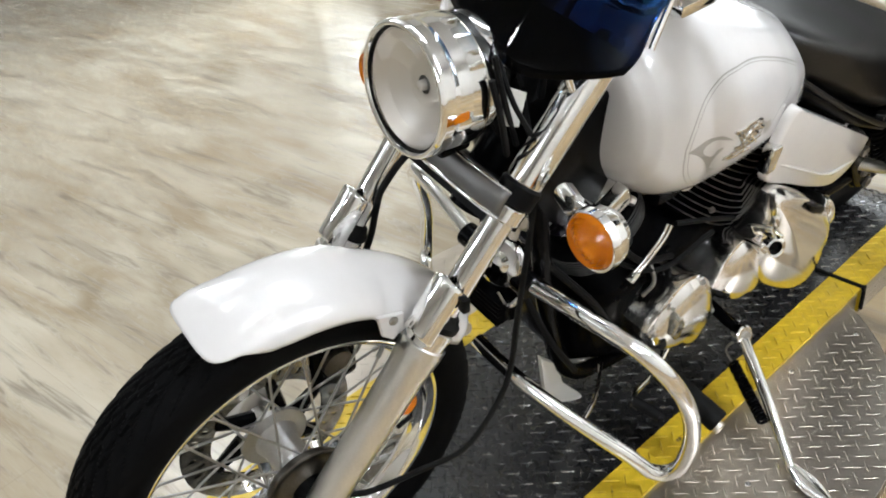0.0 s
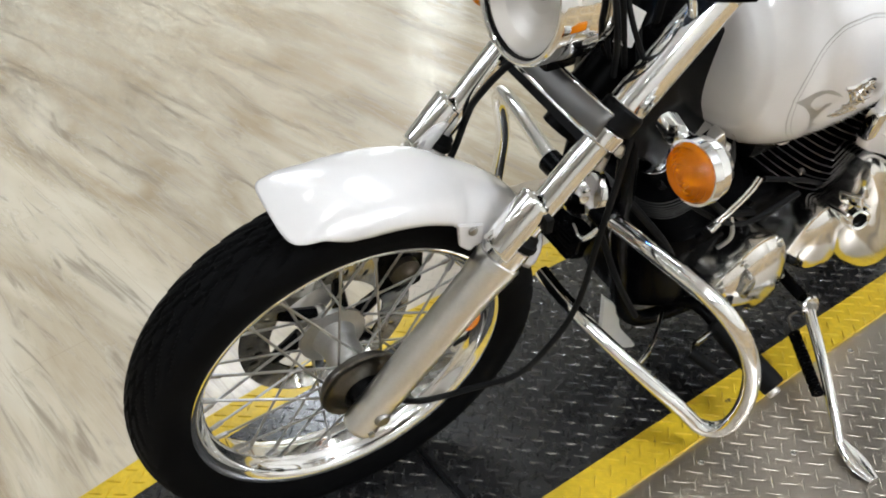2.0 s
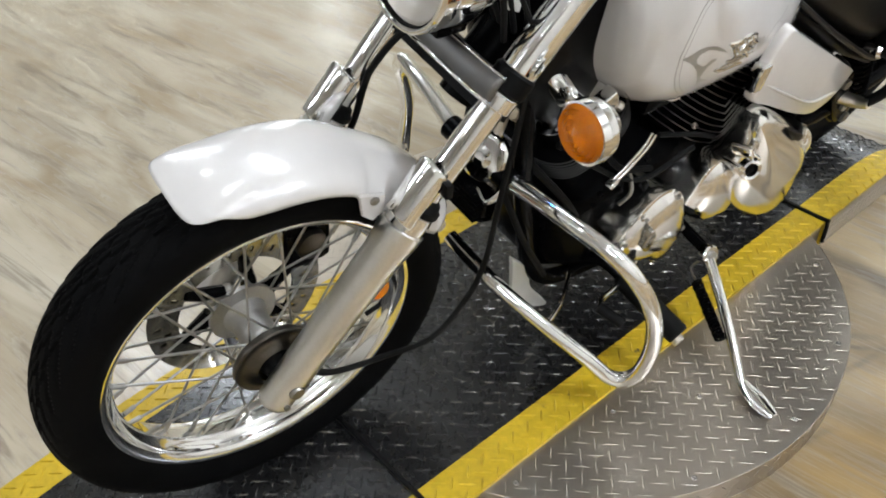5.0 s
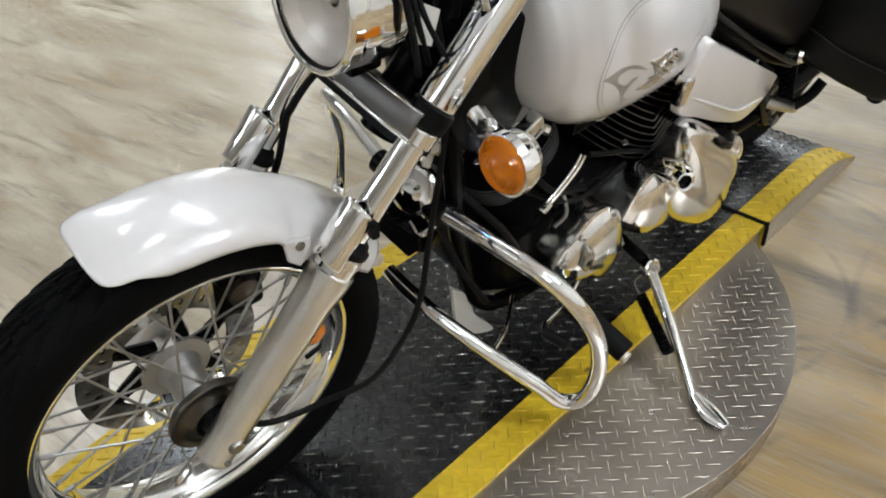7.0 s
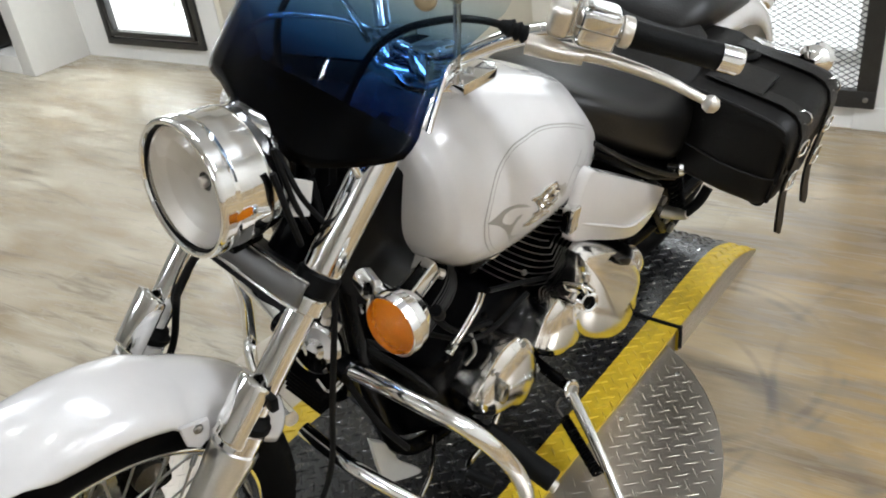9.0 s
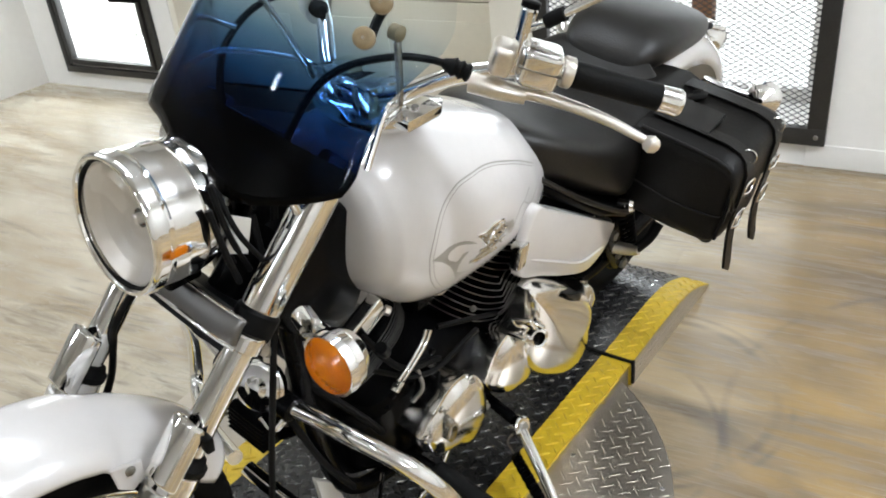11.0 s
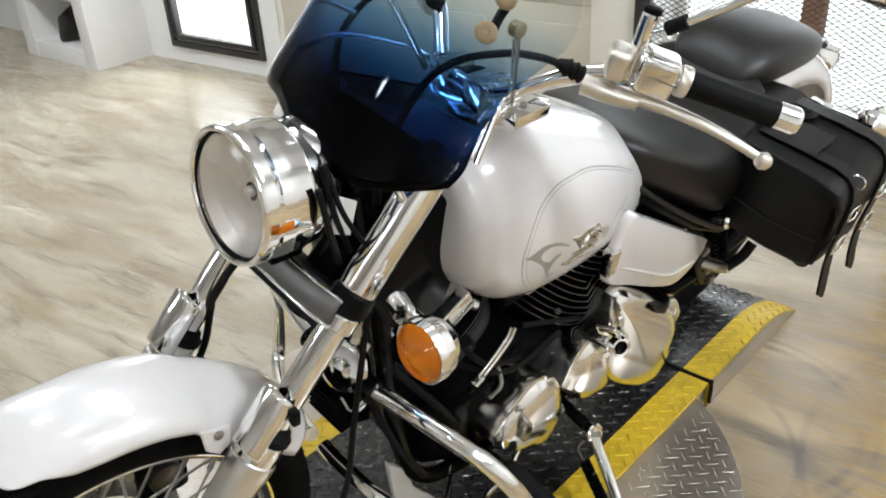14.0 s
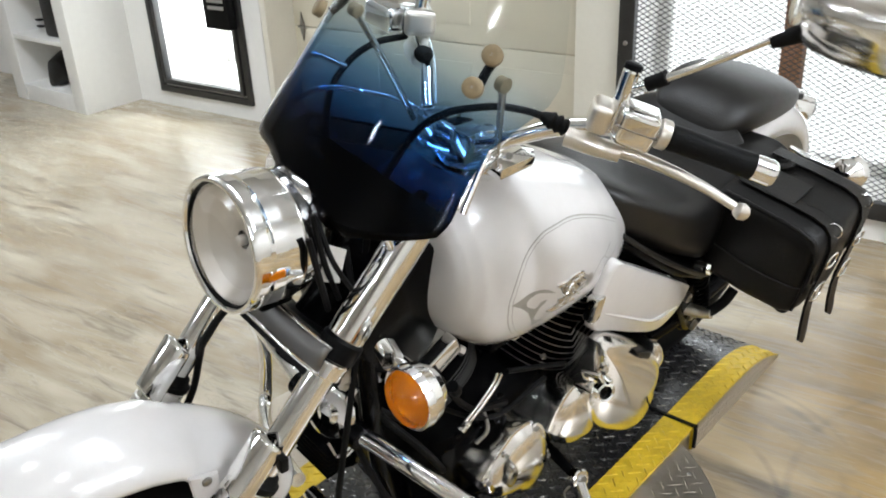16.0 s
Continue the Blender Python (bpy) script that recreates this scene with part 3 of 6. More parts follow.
def lug_mesh(spots, height=0.0008, length=0.034, width=0.0046):
    """Raised lens-shaped lugs, all in one mesh. spots: place, unit direction, unit normal."""
    vs, fs = [], []
    for place, way, up in spots:
        side = up.cross(way)
        b = len(vs)
        for a, s, h in ((-0.5, 0, 0), (-0.2, -0.42, 0), (0.2, -0.42, 0), (0.5, 0, 0), (0.2, 0.42, 0), (-0.2, 0.42, 0), (-0.27, 0, 1), (0.27, 0, 1)):
            vs.append(place + way * (a * length) + side * (s * width) + up * (h * height))
        fs += [(b, b + 1, b + 6), (b + 1, b + 2, b + 7, b + 6), (b + 2, b + 3, b + 7), (b + 3, b + 4, b + 7), (b + 4, b + 5, b + 6, b + 7), (b + 5, b, b + 6)]
    bm = bmesh.new()
    bv = [bm.verts.new(v) for v in vs]
    for f in fs:
        bm.faces.new([bv[i] for i in f])
    return bm


def lug_grid(inside, height_at, pitch=0.0262, reach=66):
    """The tread pattern: lugs alternate crosswise on a grid turned by 45 degrees."""
    out = []
    a, b = Vector((0.70711, 0.70711, 0)), Vector((-0.70711, 0.70711, 0))
    for i in range(-reach, reach):
        for j in range(-reach, reach):
            p = a * (i * pitch) + b * (j * pitch) + Vector((0, 0.74, 0))
            if inside(p.x, p.y):
                z, slope = height_at(p.y)
                way = (a if (i + j) % 2 else b).copy()
                way = Vector((way.x, way.y, way.y * slope)).normalized()
                out.append((Vector((p.x, p.y, z - 0.0002)), way, Vector((0, -slope, 1)).normalized()))
    return out


disc = thing("turntable", "round bright aluminium tread plate turntable on the floor", "turntable")
part("top_plate", lathe([(DISC_TOP - 0.006, DISC_R), (DISC_TOP - 0.001, DISC_R), (DISC_TOP, DISC_R - 0.001)], (0, DISC_Y, 0), (0, 0, 1), 160), BRIGHT, disc)
part("rim_band", lathe([(GROUND, DISC_R - 0.003), (DISC_TOP - 0.006, DISC_R - 0.003)], (0, DISC_Y, 0), (0, 0, 1), 160), BRIGHT, disc, "tread plate side band")
tagged(part("plate_tread", lug_mesh(lug_grid(lambda x, y: (x > RAMP_R + 0.012 or x < RAMP_L - 0.012) and x * x + (y - DISC_Y) ** 2 < (DISC_R - 0.012) ** 2, lambda y: (DISC_TOP, 0.0))), LUGM, disc), kind="stuff")
side = []
for i in range(150):
    for k in (0, 1):
        t = 2 * math.pi * (i + 0.5 * k) / 150
        n = Vector((math.cos(t), math.sin(t), 0))
        w = Vector((-n.y, n.x, 0))
        side.append((Vector((0, DISC_Y, 0.002 + 0.024 * k)) + n * (DISC_R - 0.0032), (w * 0.7 + Vector((0, 0, 0.7 if (i % 2) else -0.7))).normalized(), n))
tagged(part("side_tread", lug_mesh(side, 0.0014, 0.022, 0.005), LUGM, disc), kind="stuff")
for x, y in ((0.339, 0.278), (0.343, 0.524), (0.534, 0.516), (0.323, 0.987), (0.574, 0.759), (0.523, 0.994), (0.426, 0.673), (0.36, 1.18), (-0.36, 0.45), (-0.5, 0.7)):
    part("screw", lathe([(-0.001, 0.0055), (0.0015, 0.005), (0.0022, 0.003), (0.0012, 0.0022)], (x, y, DISC_TOP), (0, 0, 1), 10), STEEL, disc, "dark countersunk screw")


def far_profile(y):
    """Height and slope of the far ramp, level at the joint and rounding down to the floor."""
    u = (y - JOINT_FAR) / (RAMP_END - JOINT_FAR)
    z = TOP - 0.002 + 0.003 * math.sin(min(u * 1.6, 1) * math.pi) - 0.066 * max(0, (u - 0.55) / 0.45) ** 2.0
    return z


def near_profile(y):
    u = (JOINT_NEAR - y) / 0.55
    return TOP - 0.002 - 0.068 * u ** 1.6


def strip(profile, y0, y1, x0, x1, n=18, foot=GROUND):
    """A bent plate with closed sides down to the floor."""
    rings = []
    for i in range(n + 1):
        y = y0 + (y1 - y0) * i / n
        z = max(profile(y), GROUND + 0.0035)
        rings.append([Vector((x0, y, foot + 0.0005)), Vector((x0, y, z)), Vector((x1, y, z)), Vector((x1, y, foot + 0.0005))])
    return loft(rings)


def ramp_thing(name, label, profile, y0, y1, n, side_mat, with_side):
    ob = thing(name, label, "ramp", RAMP_TURN)
    part("deck", strip(profile, y0, y1, RAMP_L + EDGE, RAMP_R - EDGE, n, DISC_TOP if n == 1 else GROUND), BLACKPLATE, ob, "worn black painted deck", angle=30)
    for x0, x1 in ((RAMP_L, RAMP_L + EDGE), (RAMP_R - EDGE, RAMP_R)):
        part("edge_stripe", strip(profile, y0, y1, x0, x1, n, DISC_TOP if n == 1 else GROUND), YELLOW, ob, "worn yellow painted edge", angle=30)
    slope = lambda y: (profile(y), (profile(y + 0.005) - profile(y - 0.005)) / 0.01)
    lo, hi = min(y0, y1) + 0.012, max(y0, y1) - 0.014
    tagged(part("deck_tread", lug_mesh(lug_grid(lambda x, y: RAMP_L + EDGE + 0.01 < x < RAMP_R - EDGE - 0.01 and lo < y < hi, slope), 0.0025), LUGBLACK, ob), kind="stuff")
    tagged(part("edge_tread", lug_mesh(lug_grid(lambda x, y: (RAMP_R - EDGE + 0.008 < x < RAMP_R - 0.006 or RAMP_L + 0.006 < x < RAMP_L + EDGE - 0.008) and lo < y < hi, slope), 0.0030), YELLOW, ob), kind="stuff")
    if with_side:
        for x, s in ((RAMP_R, 1), (RAMP_L, -1)):
            rings = []
            for i in range(n + 1):
                y = y0 + (y1 - y0) * i / n
                z = max(profile(y) - 0.004, GROUND + 0.002)
                rings.append([Vector((x, y, GROUND + 0.0005)), Vector((x + 0.002 * s, y, GROUND + 0.0005)), Vector((x + 0.002 * s, y, z)), Vector((x, y, z))])
            part("side_plate", loft(rings), BRIGHT, ob, "bare tread plate side", angle=30)
            spots = []
            for i in range(46):
                for k in (0, 1, 2):
                    y, z = lo + (hi - lo) * (i + 0.5 * (k % 2)) / 46, GROUND + 0.013 + 0.018 * k
                    if z < profile(y) - 0.013:
                        spots.append((Vector((x + 0.0019 * s, y, z)), Vector((0, 0.7071, 0.7071 if (i + k) % 2 else -0.7071)), Vector((s, 0, 0))))
            tagged(part("side_tread", lug_mesh(spots, 0.0016, 0.019, 0.0046), LUGM, ob), kind="stuff")
    return ob


ramp_thing("centre_ramp", "black tread plate deck with yellow edges across the turntable", lambda y: TOP, JOINT_NEAR + 0.004, JOINT_FAR - 0.004, 1, BRIGHT, False)
for x0, x1 in ((RAMP_R - 0.004, RAMP_R),):
    corner = thing("deck_bracket", "bare steel bracket under the far deck corner", "bracket", RAMP_TURN)
    part("web", box(RAMP_R - 0.09, RAMP_R - 0.003, JOINT_FAR - 0.05, JOINT_FAR - 0.006, GROUND + 0.001, DISC_TOP - 0.002, 0.002), BRIGHT, corner)
ramp_thing("far_ramp", "far black and yellow tread plate ramp, rounding down to the floor", far_profile, JOINT_FAR + 0.004, RAMP_END, 18, BRIGHT, True)
ramp_thing("near_ramp", "near black and yellow tread plate ramp, sloping to the floor", near_profile, JOINT_NEAR - 0.004, JOINT_NEAR - 0.55, 14, BRIGHT, True)
for y in (JOINT_NEAR, JOINT_FAR):
    strap = thing("joint_strip", "black rubber strip over the ramp joint", "rubber strip", RAMP_TURN)
    pts = [(RAMP_L - 0.006, y, 0.0), (RAMP_L - 0.005, y, TOP + 0.001), (RAMP_L + 0.02, y, TOP + 0.003), (0, y, TOP + 0.003), (RAMP_R - 0.02, y, TOP + 0.003), (RAMP_R + 0.005, y, TOP + 0.001), (RAMP_R + 0.006, y, 0.0)]
    part("strip", tube(pts, 0.0048, 8, 5), GRIPM, strap)

# ---- motorcycle: front end ----
LEAN, YAW, STEER = 14.0, -1.5, -3.99
BIKE_AT = pose(-0.036, 0.002, TOP - 0.001, 0, 0, YAW) @ pose(0, 0, 0, 0, LEAN, 0)
RAKE = radians(38.3)
UP = Vector((0, math.sin(RAKE), math.cos(RAKE)))
FORE = Vector((0, -math.cos(RAKE), math.sin(RAKE)))
AXLE = Vector((0, 0, 0.328))
HEAD = AXLE - 0.062 * FORE
TURNED = Matrix.Translation(HEAD) @ Matrix.Rotation(radians(STEER), 4, UP) @ Matrix.Translation(-HEAD)
bike = thing("motorcycle", "pearl white cruiser motorcycle leaning on its side stand", "motorcycle", BIKE_AT)


def front(name, bm, mat, parent=None, label="", **k):
    return part(name, bm, mat, parent or bike, label, TURNED, **k)


def leg(s, x, ahead=0.0):
    """A point on a fork leg, s metres up from the axle."""
    return AXLE + UP * s + Vector((x, 0, 0)) + FORE * ahead


# front wheel
def tyre_bm(centre, sections, seg, groove):
    """A tyre with its tread grooves cut into the crown. sections: (x, radius)."""
    rings = []
    for i in range(seg):
        t = 2 * math.pi * i / seg
        ring = []
        for x, r in sections:
            rr = r - groove(i, x, r)
            ring.append(Vector(centre) + Vector((x, -rr * math.cos(t), rr * math.sin(t))))
        rings.append(ring)
    rings.append(rings[0])
    bm = loft(rings, closed=False)
    bmesh.ops.remove_doubles(bm, verts=bm.verts, dist=1e-6)
    return bm


def front_groove(i, x, r):
    """Zigzag grooves round the tyre and slanted sipes across it."""
    if r < 0.312:
        return 0.0
    zig = 0.0022 * (1 if (i // 4) % 2 else -1)
    if min(abs(x - zig), abs(abs(x) - 0.0165 - zig)) < 0.0019:
        return 0.0042
    return 0.0030 if abs(x) > 0.005 and (i + int(abs(x) * 420)) % 8 < 2 else 0.0


crown = [(x, 0.330 - 0.0135 * (abs(x) / 0.046) ** 2.2) for x in np.linspace(-0.046, 0.046, 47)]
shape = [(-0.030, 0.240), (-0.036, 0.247), (-0.0415, 0.256), (-0.049, 0.268), (-0.054, 0.283), (-0.0545, 0.297), (-0.051, 0.309)] + crown + [(0.051, 0.309), (0.0545, 0.297), (0.054, 0.283), (0.049, 0.268), (0.0415, 0.256), (0.036, 0.247), (0.030, 0.240)]
hub_pts = [(-0.062, 0.02), (-0.060, 0.045), (-0.050, 0.056), (-0.044, 0.056), (-0.040, 0.036), (-0.02, 0.030), (0.02, 0.030), (0.040, 0.036), (0.044, 0.058), (0.050, 0.058), (0.052, 0.03)]
wheel = front("front_wheel", lathe(hub_pts, AXLE, (1, 0, 0), 40), HUBM, None, "spoked front wheel with satin hub")
front("tyre", tyre_bm(AXLE, shape, 320, front_groove), RUBBER, wheel, "black tyre with grooved tread", angle=25)
rim_pts = [(-0.040, 0.2550), (-0.0405, 0.2515), (-0.039, 0.2470), (-0.034, 0.2415), (-0.030, 0.2390), (-0.021, 0.2380), (-0.015, 0.2300), (-0.010, 0.2262), (0.010, 0.2262), (0.015, 0.2300), (0.021, 0.2380), (0.030, 0.2390), (0.034, 0.2415), (0.039, 0.2470), (0.0405, 0.2515), (0.040, 0.2550), (0.036, 0.2530), (0.034, 0.2440), (-0.034, 0.2440), (-0.036, 0.2530), (-0.040, 0.2550)]
front("rim", lathe(rim_pts, AXLE, (1, 0, 0), 160, caps=False), CHROME, wheel, "chromed steel rim", angle=50)
spoke_kinds = []
for side_x, lead in ((0.047, 1), (0.047, -1), (-0.047, 1), (-0.047, -1)):
    t = radians(62) * lead
    a = Vector((side_x, 0.050, 0))
    b = Vector((side_x * 0.12, 0.226 * math.cos(t * 0.62), 0.226 * math.sin(t * 0.62)))
    bm = tube([a, b], 0.0021, 8)
    nip = (a - b).normalized()
    tube([b, b + nip * 0.018], 0.0040, 6, bm=bm)
    me = bpy.data.meshes.new("spoke")
    bm.to_mesh(me)
    bm.free()
    me.materials.append(SPOKEM)
    spoke_kinds.append(me)
for k, me in enumerate(spoke_kinds):
    for i in range(9):
        ob = new("spoke", me)
        ob.parent = wheel
        ob.matrix_local = TURNED @ Matrix.Translation(AXLE) @ Matrix.Rotation(radians(40 * i + 10 * k + (4 if k > 1 else 0)), 4, "X")
front("speedometer_drive", lathe([(0.046, 0.030), (0.048, 0.062), (0.054, 0.0665), (0.061, 0.0665), (0.063, 0.064), (0.0600, 0.058), (0.0610, 0.050), (0.066, 0.040), (0.071, 0.036), (0.072, 0.033), (0.066, 0.030), (0.060, 0.029)], AXLE, (1, 0, 0), 40), DRUM, wheel, "dark drum-shaped hub cover")
front("bearing_cap", lathe([(0.058, 0.0285), (0.062, 0.027), (0.084, 0.020), (0.088, 0.012)], AXLE, (1, 0, 0), 32), PLASTIC, wheel, "black bearing cap")
front("axle", lathe([(-0.135, 0.010), (-0.132, 0.013), (0.130, 0.013), (0.134, 0.010)], AXLE, (1, 0, 0), 20), STEEL, wheel)
front("valve", tube([AXLE + Vector((0.012, 0.226 * math.cos(radians(-16)), 0.226 * math.sin(radians(-16)))), AXLE + Vector((0.022, 0.195 * math.cos(radians(-16)), 0.195 * math.sin(radians(-16))))], 0.0045, 8), GRIPM, wheel)


# brake disc with drilled holes, and its caliper
def disc_bm(centre, r0, r1, thick, holes):
    bm = bmesh.new()
    seg = 120
    rows = [r0, r0 + (r1 - r0) * 0.25, r0 + (r1 - r0) * 0.5, r0 + (r1 - r0) * 0.75, r1]
    for sx in (0, 1):
        vs = [[bm.verts.new(Vector(centre) + Vector((thick * sx, r * math.cos(2 * math.pi * i / seg), r * math.sin(2 * math.pi * i / seg)))) for i in range(seg)] for r in rows]
        for k in range(4):
            for i in range(seg):
                if holes and (k in (1, 2)) and (i + (3 if k == 2 else 0)) % 6 == 0:
                    continue
                j = (i + 1) % seg
                f = (vs[k][i], vs[k][j], vs[k + 1][j], vs[k + 1][i])
                bm.faces.new(f if sx else f[::-1])
    return bm


brake = front("brake_disc", disc_bm(AXLE + Vector((-0.070, 0, 0)), 0.098, 0.146, 0.005, True), DARKCHROME, None, "drilled steel brake disc")
for i in range(6):
    t = radians(60 * i)
    front("carrier_arm", tube([AXLE + Vector((-0.066, 0.045 * math.cos(t), 0.045 * math.sin(t))), AXLE + Vector((-0.068, 0.102 * math.cos(t + 0.35), 0.102 * math.sin(t + 0.35)))], (0.014, 0.009), 8), BLACK, brake, "black disc carrier arm")
cal = front("brake_caliper", box(-0.125, -0.055, 0.085, 0.165, 0.36, 0.47, 0.012), BLACK, None, "black brake caliper")
front("caliper_cap", lathe([(0, 0.026), (0.012, 0.026), (0.016, 0.018)], (-0.055, 0.125, 0.415), (1, 0, 0), 24), DRUM, cal)
front("brake_hose", tube([(-0.10, 0.16, 0.47), (-0.12, 0.235, 0.55), (-0.11, 0.25, 0.63), (-0.08, 0.245, 0.69), (-0.05, 0.275, 0.76), (-0.02, 0.33, 0.80)], 0.0055, 8), GRIPM, None, "black rubber brake hose")

# fork
for x in (0.103, -0.130):
    s = 1 if x > 0 else -1
    slider = front("fork_slider", lathe([(-0.050, 0.014), (-0.047, 0.0225), (-0.040, 0.0265), (0.02, 0.0275), (0.16, 0.0285), (0.25, 0.0300), (0.285, 0.0335), (0.300, 0.0335), (0.303, 0.0300), (0.318, 0.0298), (0.330, 0.0285)], leg(0, x), UP, 40), ALLOY, None, "brushed aluminium fork slider")
    front("collar", lathe([(0.300, 0.0308), (0.316, 0.0312), (0.329, 0.0300)], leg(0, x), UP, 40), CHROME, slider, "chromed slider collar")
    front("dust_seal", lathe([(0.331, 0.0300), (0.334, 0.0325), (0.342, 0.0325), (0.345, 0.0285), (0.352, 0.0265), (0.356, 0.0215)], leg(0, x), UP, 40), GRIPM, slider, "black rubber dust seal")
    front("drain_bolt", lathe([(0, 0.005), (0.006, 0.005), (0.007, 0.003)], leg(-0.03, x + 0.026 * s), (s, 0, 0), 8), STEEL, slider)
    front("fork_tube", lathe([(0.33, 0.0205), (0.505, 0.0205)], leg(0, x), UP, 40), CHROME)
    guard = [[leg(h - 0.010 * abs(a) / 90, x, 0.016) + (FORE * math.cos(radians(a)) + Vector((math.sin(radians(a)), 0, 0))) * r for a in range(-88, 89, 8)] for h, r in ((0.318, 0.0262), (0.3195, 0.0272), (0.322, 0.0275), (0.324, 0.0275), (0.402, 0.0275), (0.404, 0.0272), (0.4065, 0.0255), (0.4075, 0.0200))]
    g = front("stanchion_guard", loft(guard, closed=False), CHROME, None, "slim chromed guard in front of the fork tube")
    g.modifiers.new("sheet", "SOLIDIFY").thickness = 0.004
    front("guard_clip", box(-0.008, 0.008, -0.006, 0.006, -0.012, 0.012, 0.003), PLASTIC, g, "black rubber clip").matrix_local = TURNED @ Matrix.Translation(leg(0.385, x + 0.020 * s, 0.010))
    front("upper_cover", lathe([(0.560, 0.0240), (0.563, 0.0265), (0.735, 0.0265), (0.738, 0.024)], leg(0, x), UP, 40), CHROME, None, "chromed fork cover tube")
    front("rubber_sleeve", lathe([(0.530, 0.0245), (0.532, 0.0290), (0.558, 0.0295), (0.562, 0.0260)], leg(0, x), UP, 32), PLASTIC, None, "black rubber sleeve")
    front("clamp_boss", lathe([(0.504, 0.022), (0.507, 0.0265), (0.526, 0.0265), (0.529, 0.024)], leg(0, x), UP, 32), CHROME)
    front("pinch_bolt", lathe([(0, 0.009), (0.012, 0.009), (0.013, 0.006)], leg(0.512, x + 0.016 * s, -0.026), FORE * -1, 6), CAST)
# lower yoke: black body behind a chromed front cover
front("lower_yoke", loft([[leg(0.49 + dz, x, dy) for dz, dy in ((0, 0.015), (0, -0.05), (0.05, -0.05), (0.05, 0.015))] for x in (-0.10, -0.05, 0, 0.05, 0.10)]), PLASTIC, None, "black lower yoke")
cover = []
for i in range(25):
    q = -1 + i / 12
    x, back = 0.004 + 0.112 * q, 0.012 * q ** 4
    cover.append([leg(s, x, a - back) for s, a in ((0.503, 0.020), (0.506, 0.030), (0.5075, 0.0345), (0.5095, 0.0370), (0.512, 0.0385), (0.527, 0.0420), (0.541, 0.0420), (0.5435, 0.0410), (0.5455, 0.0385), (0.5465, 0.034), (0.547, 0.020))])
# the chromed face's dark reflection is put into the grey base colour
c = front("yoke_cover", loft(cover, closed=False), YOKEM, None, "flat chromed yoke cover under the headlight, dark reflection in its colour", angle=50)
for s, a, r in ((0.508, 0.0365, 0.0036), (0.546, 0.0395, 0.0024)):
    front("cover_edge", tube([leg(s, 0.004 + 0.112 * q, a - 0.012 * q ** 4) for q in (-1, -0.8, -0.5, 0, 0.5, 0.8, 1)], r, 10, 4), CHROME, c, "bright chromed edge of the cover")
c.modifiers.new("sheet", "SOLIDIFY").thickness = 0.003
front("top_yoke", loft([[leg(0.735 + dz, x, dy) for dz, dy in ((0, 0.03), (0, -0.06), (0.03, -0.06), (0.03, 0.03))] for x in (-0.095, -0.05, 0, 0.05, 0.095)]), CHROME, None, "chromed top yoke")
front("steering_stem", lathe([(0.47, 0.032), (0.76, 0.032)], leg(0, 0, -0.062), UP, 24), BLACK)


# front fender
def fender_rings():
    rings = []
    n = 92
    for i in range(n + 1):
        f = -16 + (61 + 16) * i / n
        edge = float(np.interp(f, [-16, -12, -7.6, -3.5, 1.6, 15, 22, 24.5, 27, 45, 58, 69], [0.350, 0.348, 0.339, 0.332, 0.329, 0.328, 0.325, 0.316, 0.297, 0.288, 0.300, 0.320]))
        crown_r = float(np.interp(f, [-16, -8, 10, 50, 69], [0.362, 0.365, 0.366, 0.364, 0.361]))
        half = float(np.interp(f, [-16, -8, 0, 20, 60, 69], [0.066, 0.072, 0.075, 0.077, 0.074, 0.070]))
        ring = []
        for k in range(25):
            q = -1 + k / 12
            a = radians(f) + (radians(4.5) * abs(q) ** 4 * max(0, 1 - i / 14))
            w = math.sin(abs(q) * math.pi / 2)
            r = edge + (crown_r - edge) * math.cos(q * math.pi / 2) ** 0.95 if abs(q) < 1 else edge
            ring.append(AXLE + Vector((math.copysign(half * w, q), r * math.sin(a), r * math.cos(a))))
        rings.append(ring)
    return rings


fender = front("front_fender", loft(fender_rings(), closed=False), WHITE_PAINT, None, "glossy pearl white front fender", angle=60)
sh = fender.modifiers.new("sheet", "SOLIDIFY")
sh.thickness, sh.offset = 0.003, 0.0
for s in (1, -1):
    front("fender_stay", plate([(0.126, 0.630), (0.168, 0.616), (0.168, 0.585), (0.150, 0.572), (0.132, 0.590)], 0.006, Matrix(((0, 0, 1, 0.076 * s), (1, 0, 0, 0), (0, 1, 0, 0), (0, 0, 0, 1))), 0.0015), WHITE_PAINT, fender, "white flange of the fender")
    front("fender_bolt", lathe([(0, 0.007), (0.005, 0.007), (0.007, 0.004)], (0.081 * s, 0.150, 0.612), (s, 0, 0), 6), STEEL, fender)
front("reflector", lathe([(0, 0.018), (0.008, 0.018), (0.010, 0.014)], (0.074, 0.168, 0.412), (0.9, 0.05, 0.3), 24), AMBER, None, "round amber side reflector")
front("speedometer_cable", tube([(0.082, 0.02, 0.318), (0.125, 0.06, 0.330), (0.135, 0.15, 0.318), (0.160, 0.219, 0.347), (0.165, 0.273, 0.42), (0.160, 0.300, 0.480), (0.152, 0.312, 0.56), (0.142, 0.326, 0.633), (0.130, 0.342, 0.70), (0.10, 0.37, 0.77), (0.03, 0.40, 0.85)], 0.0048, 8), GRIPM, None, "black speedometer cable")

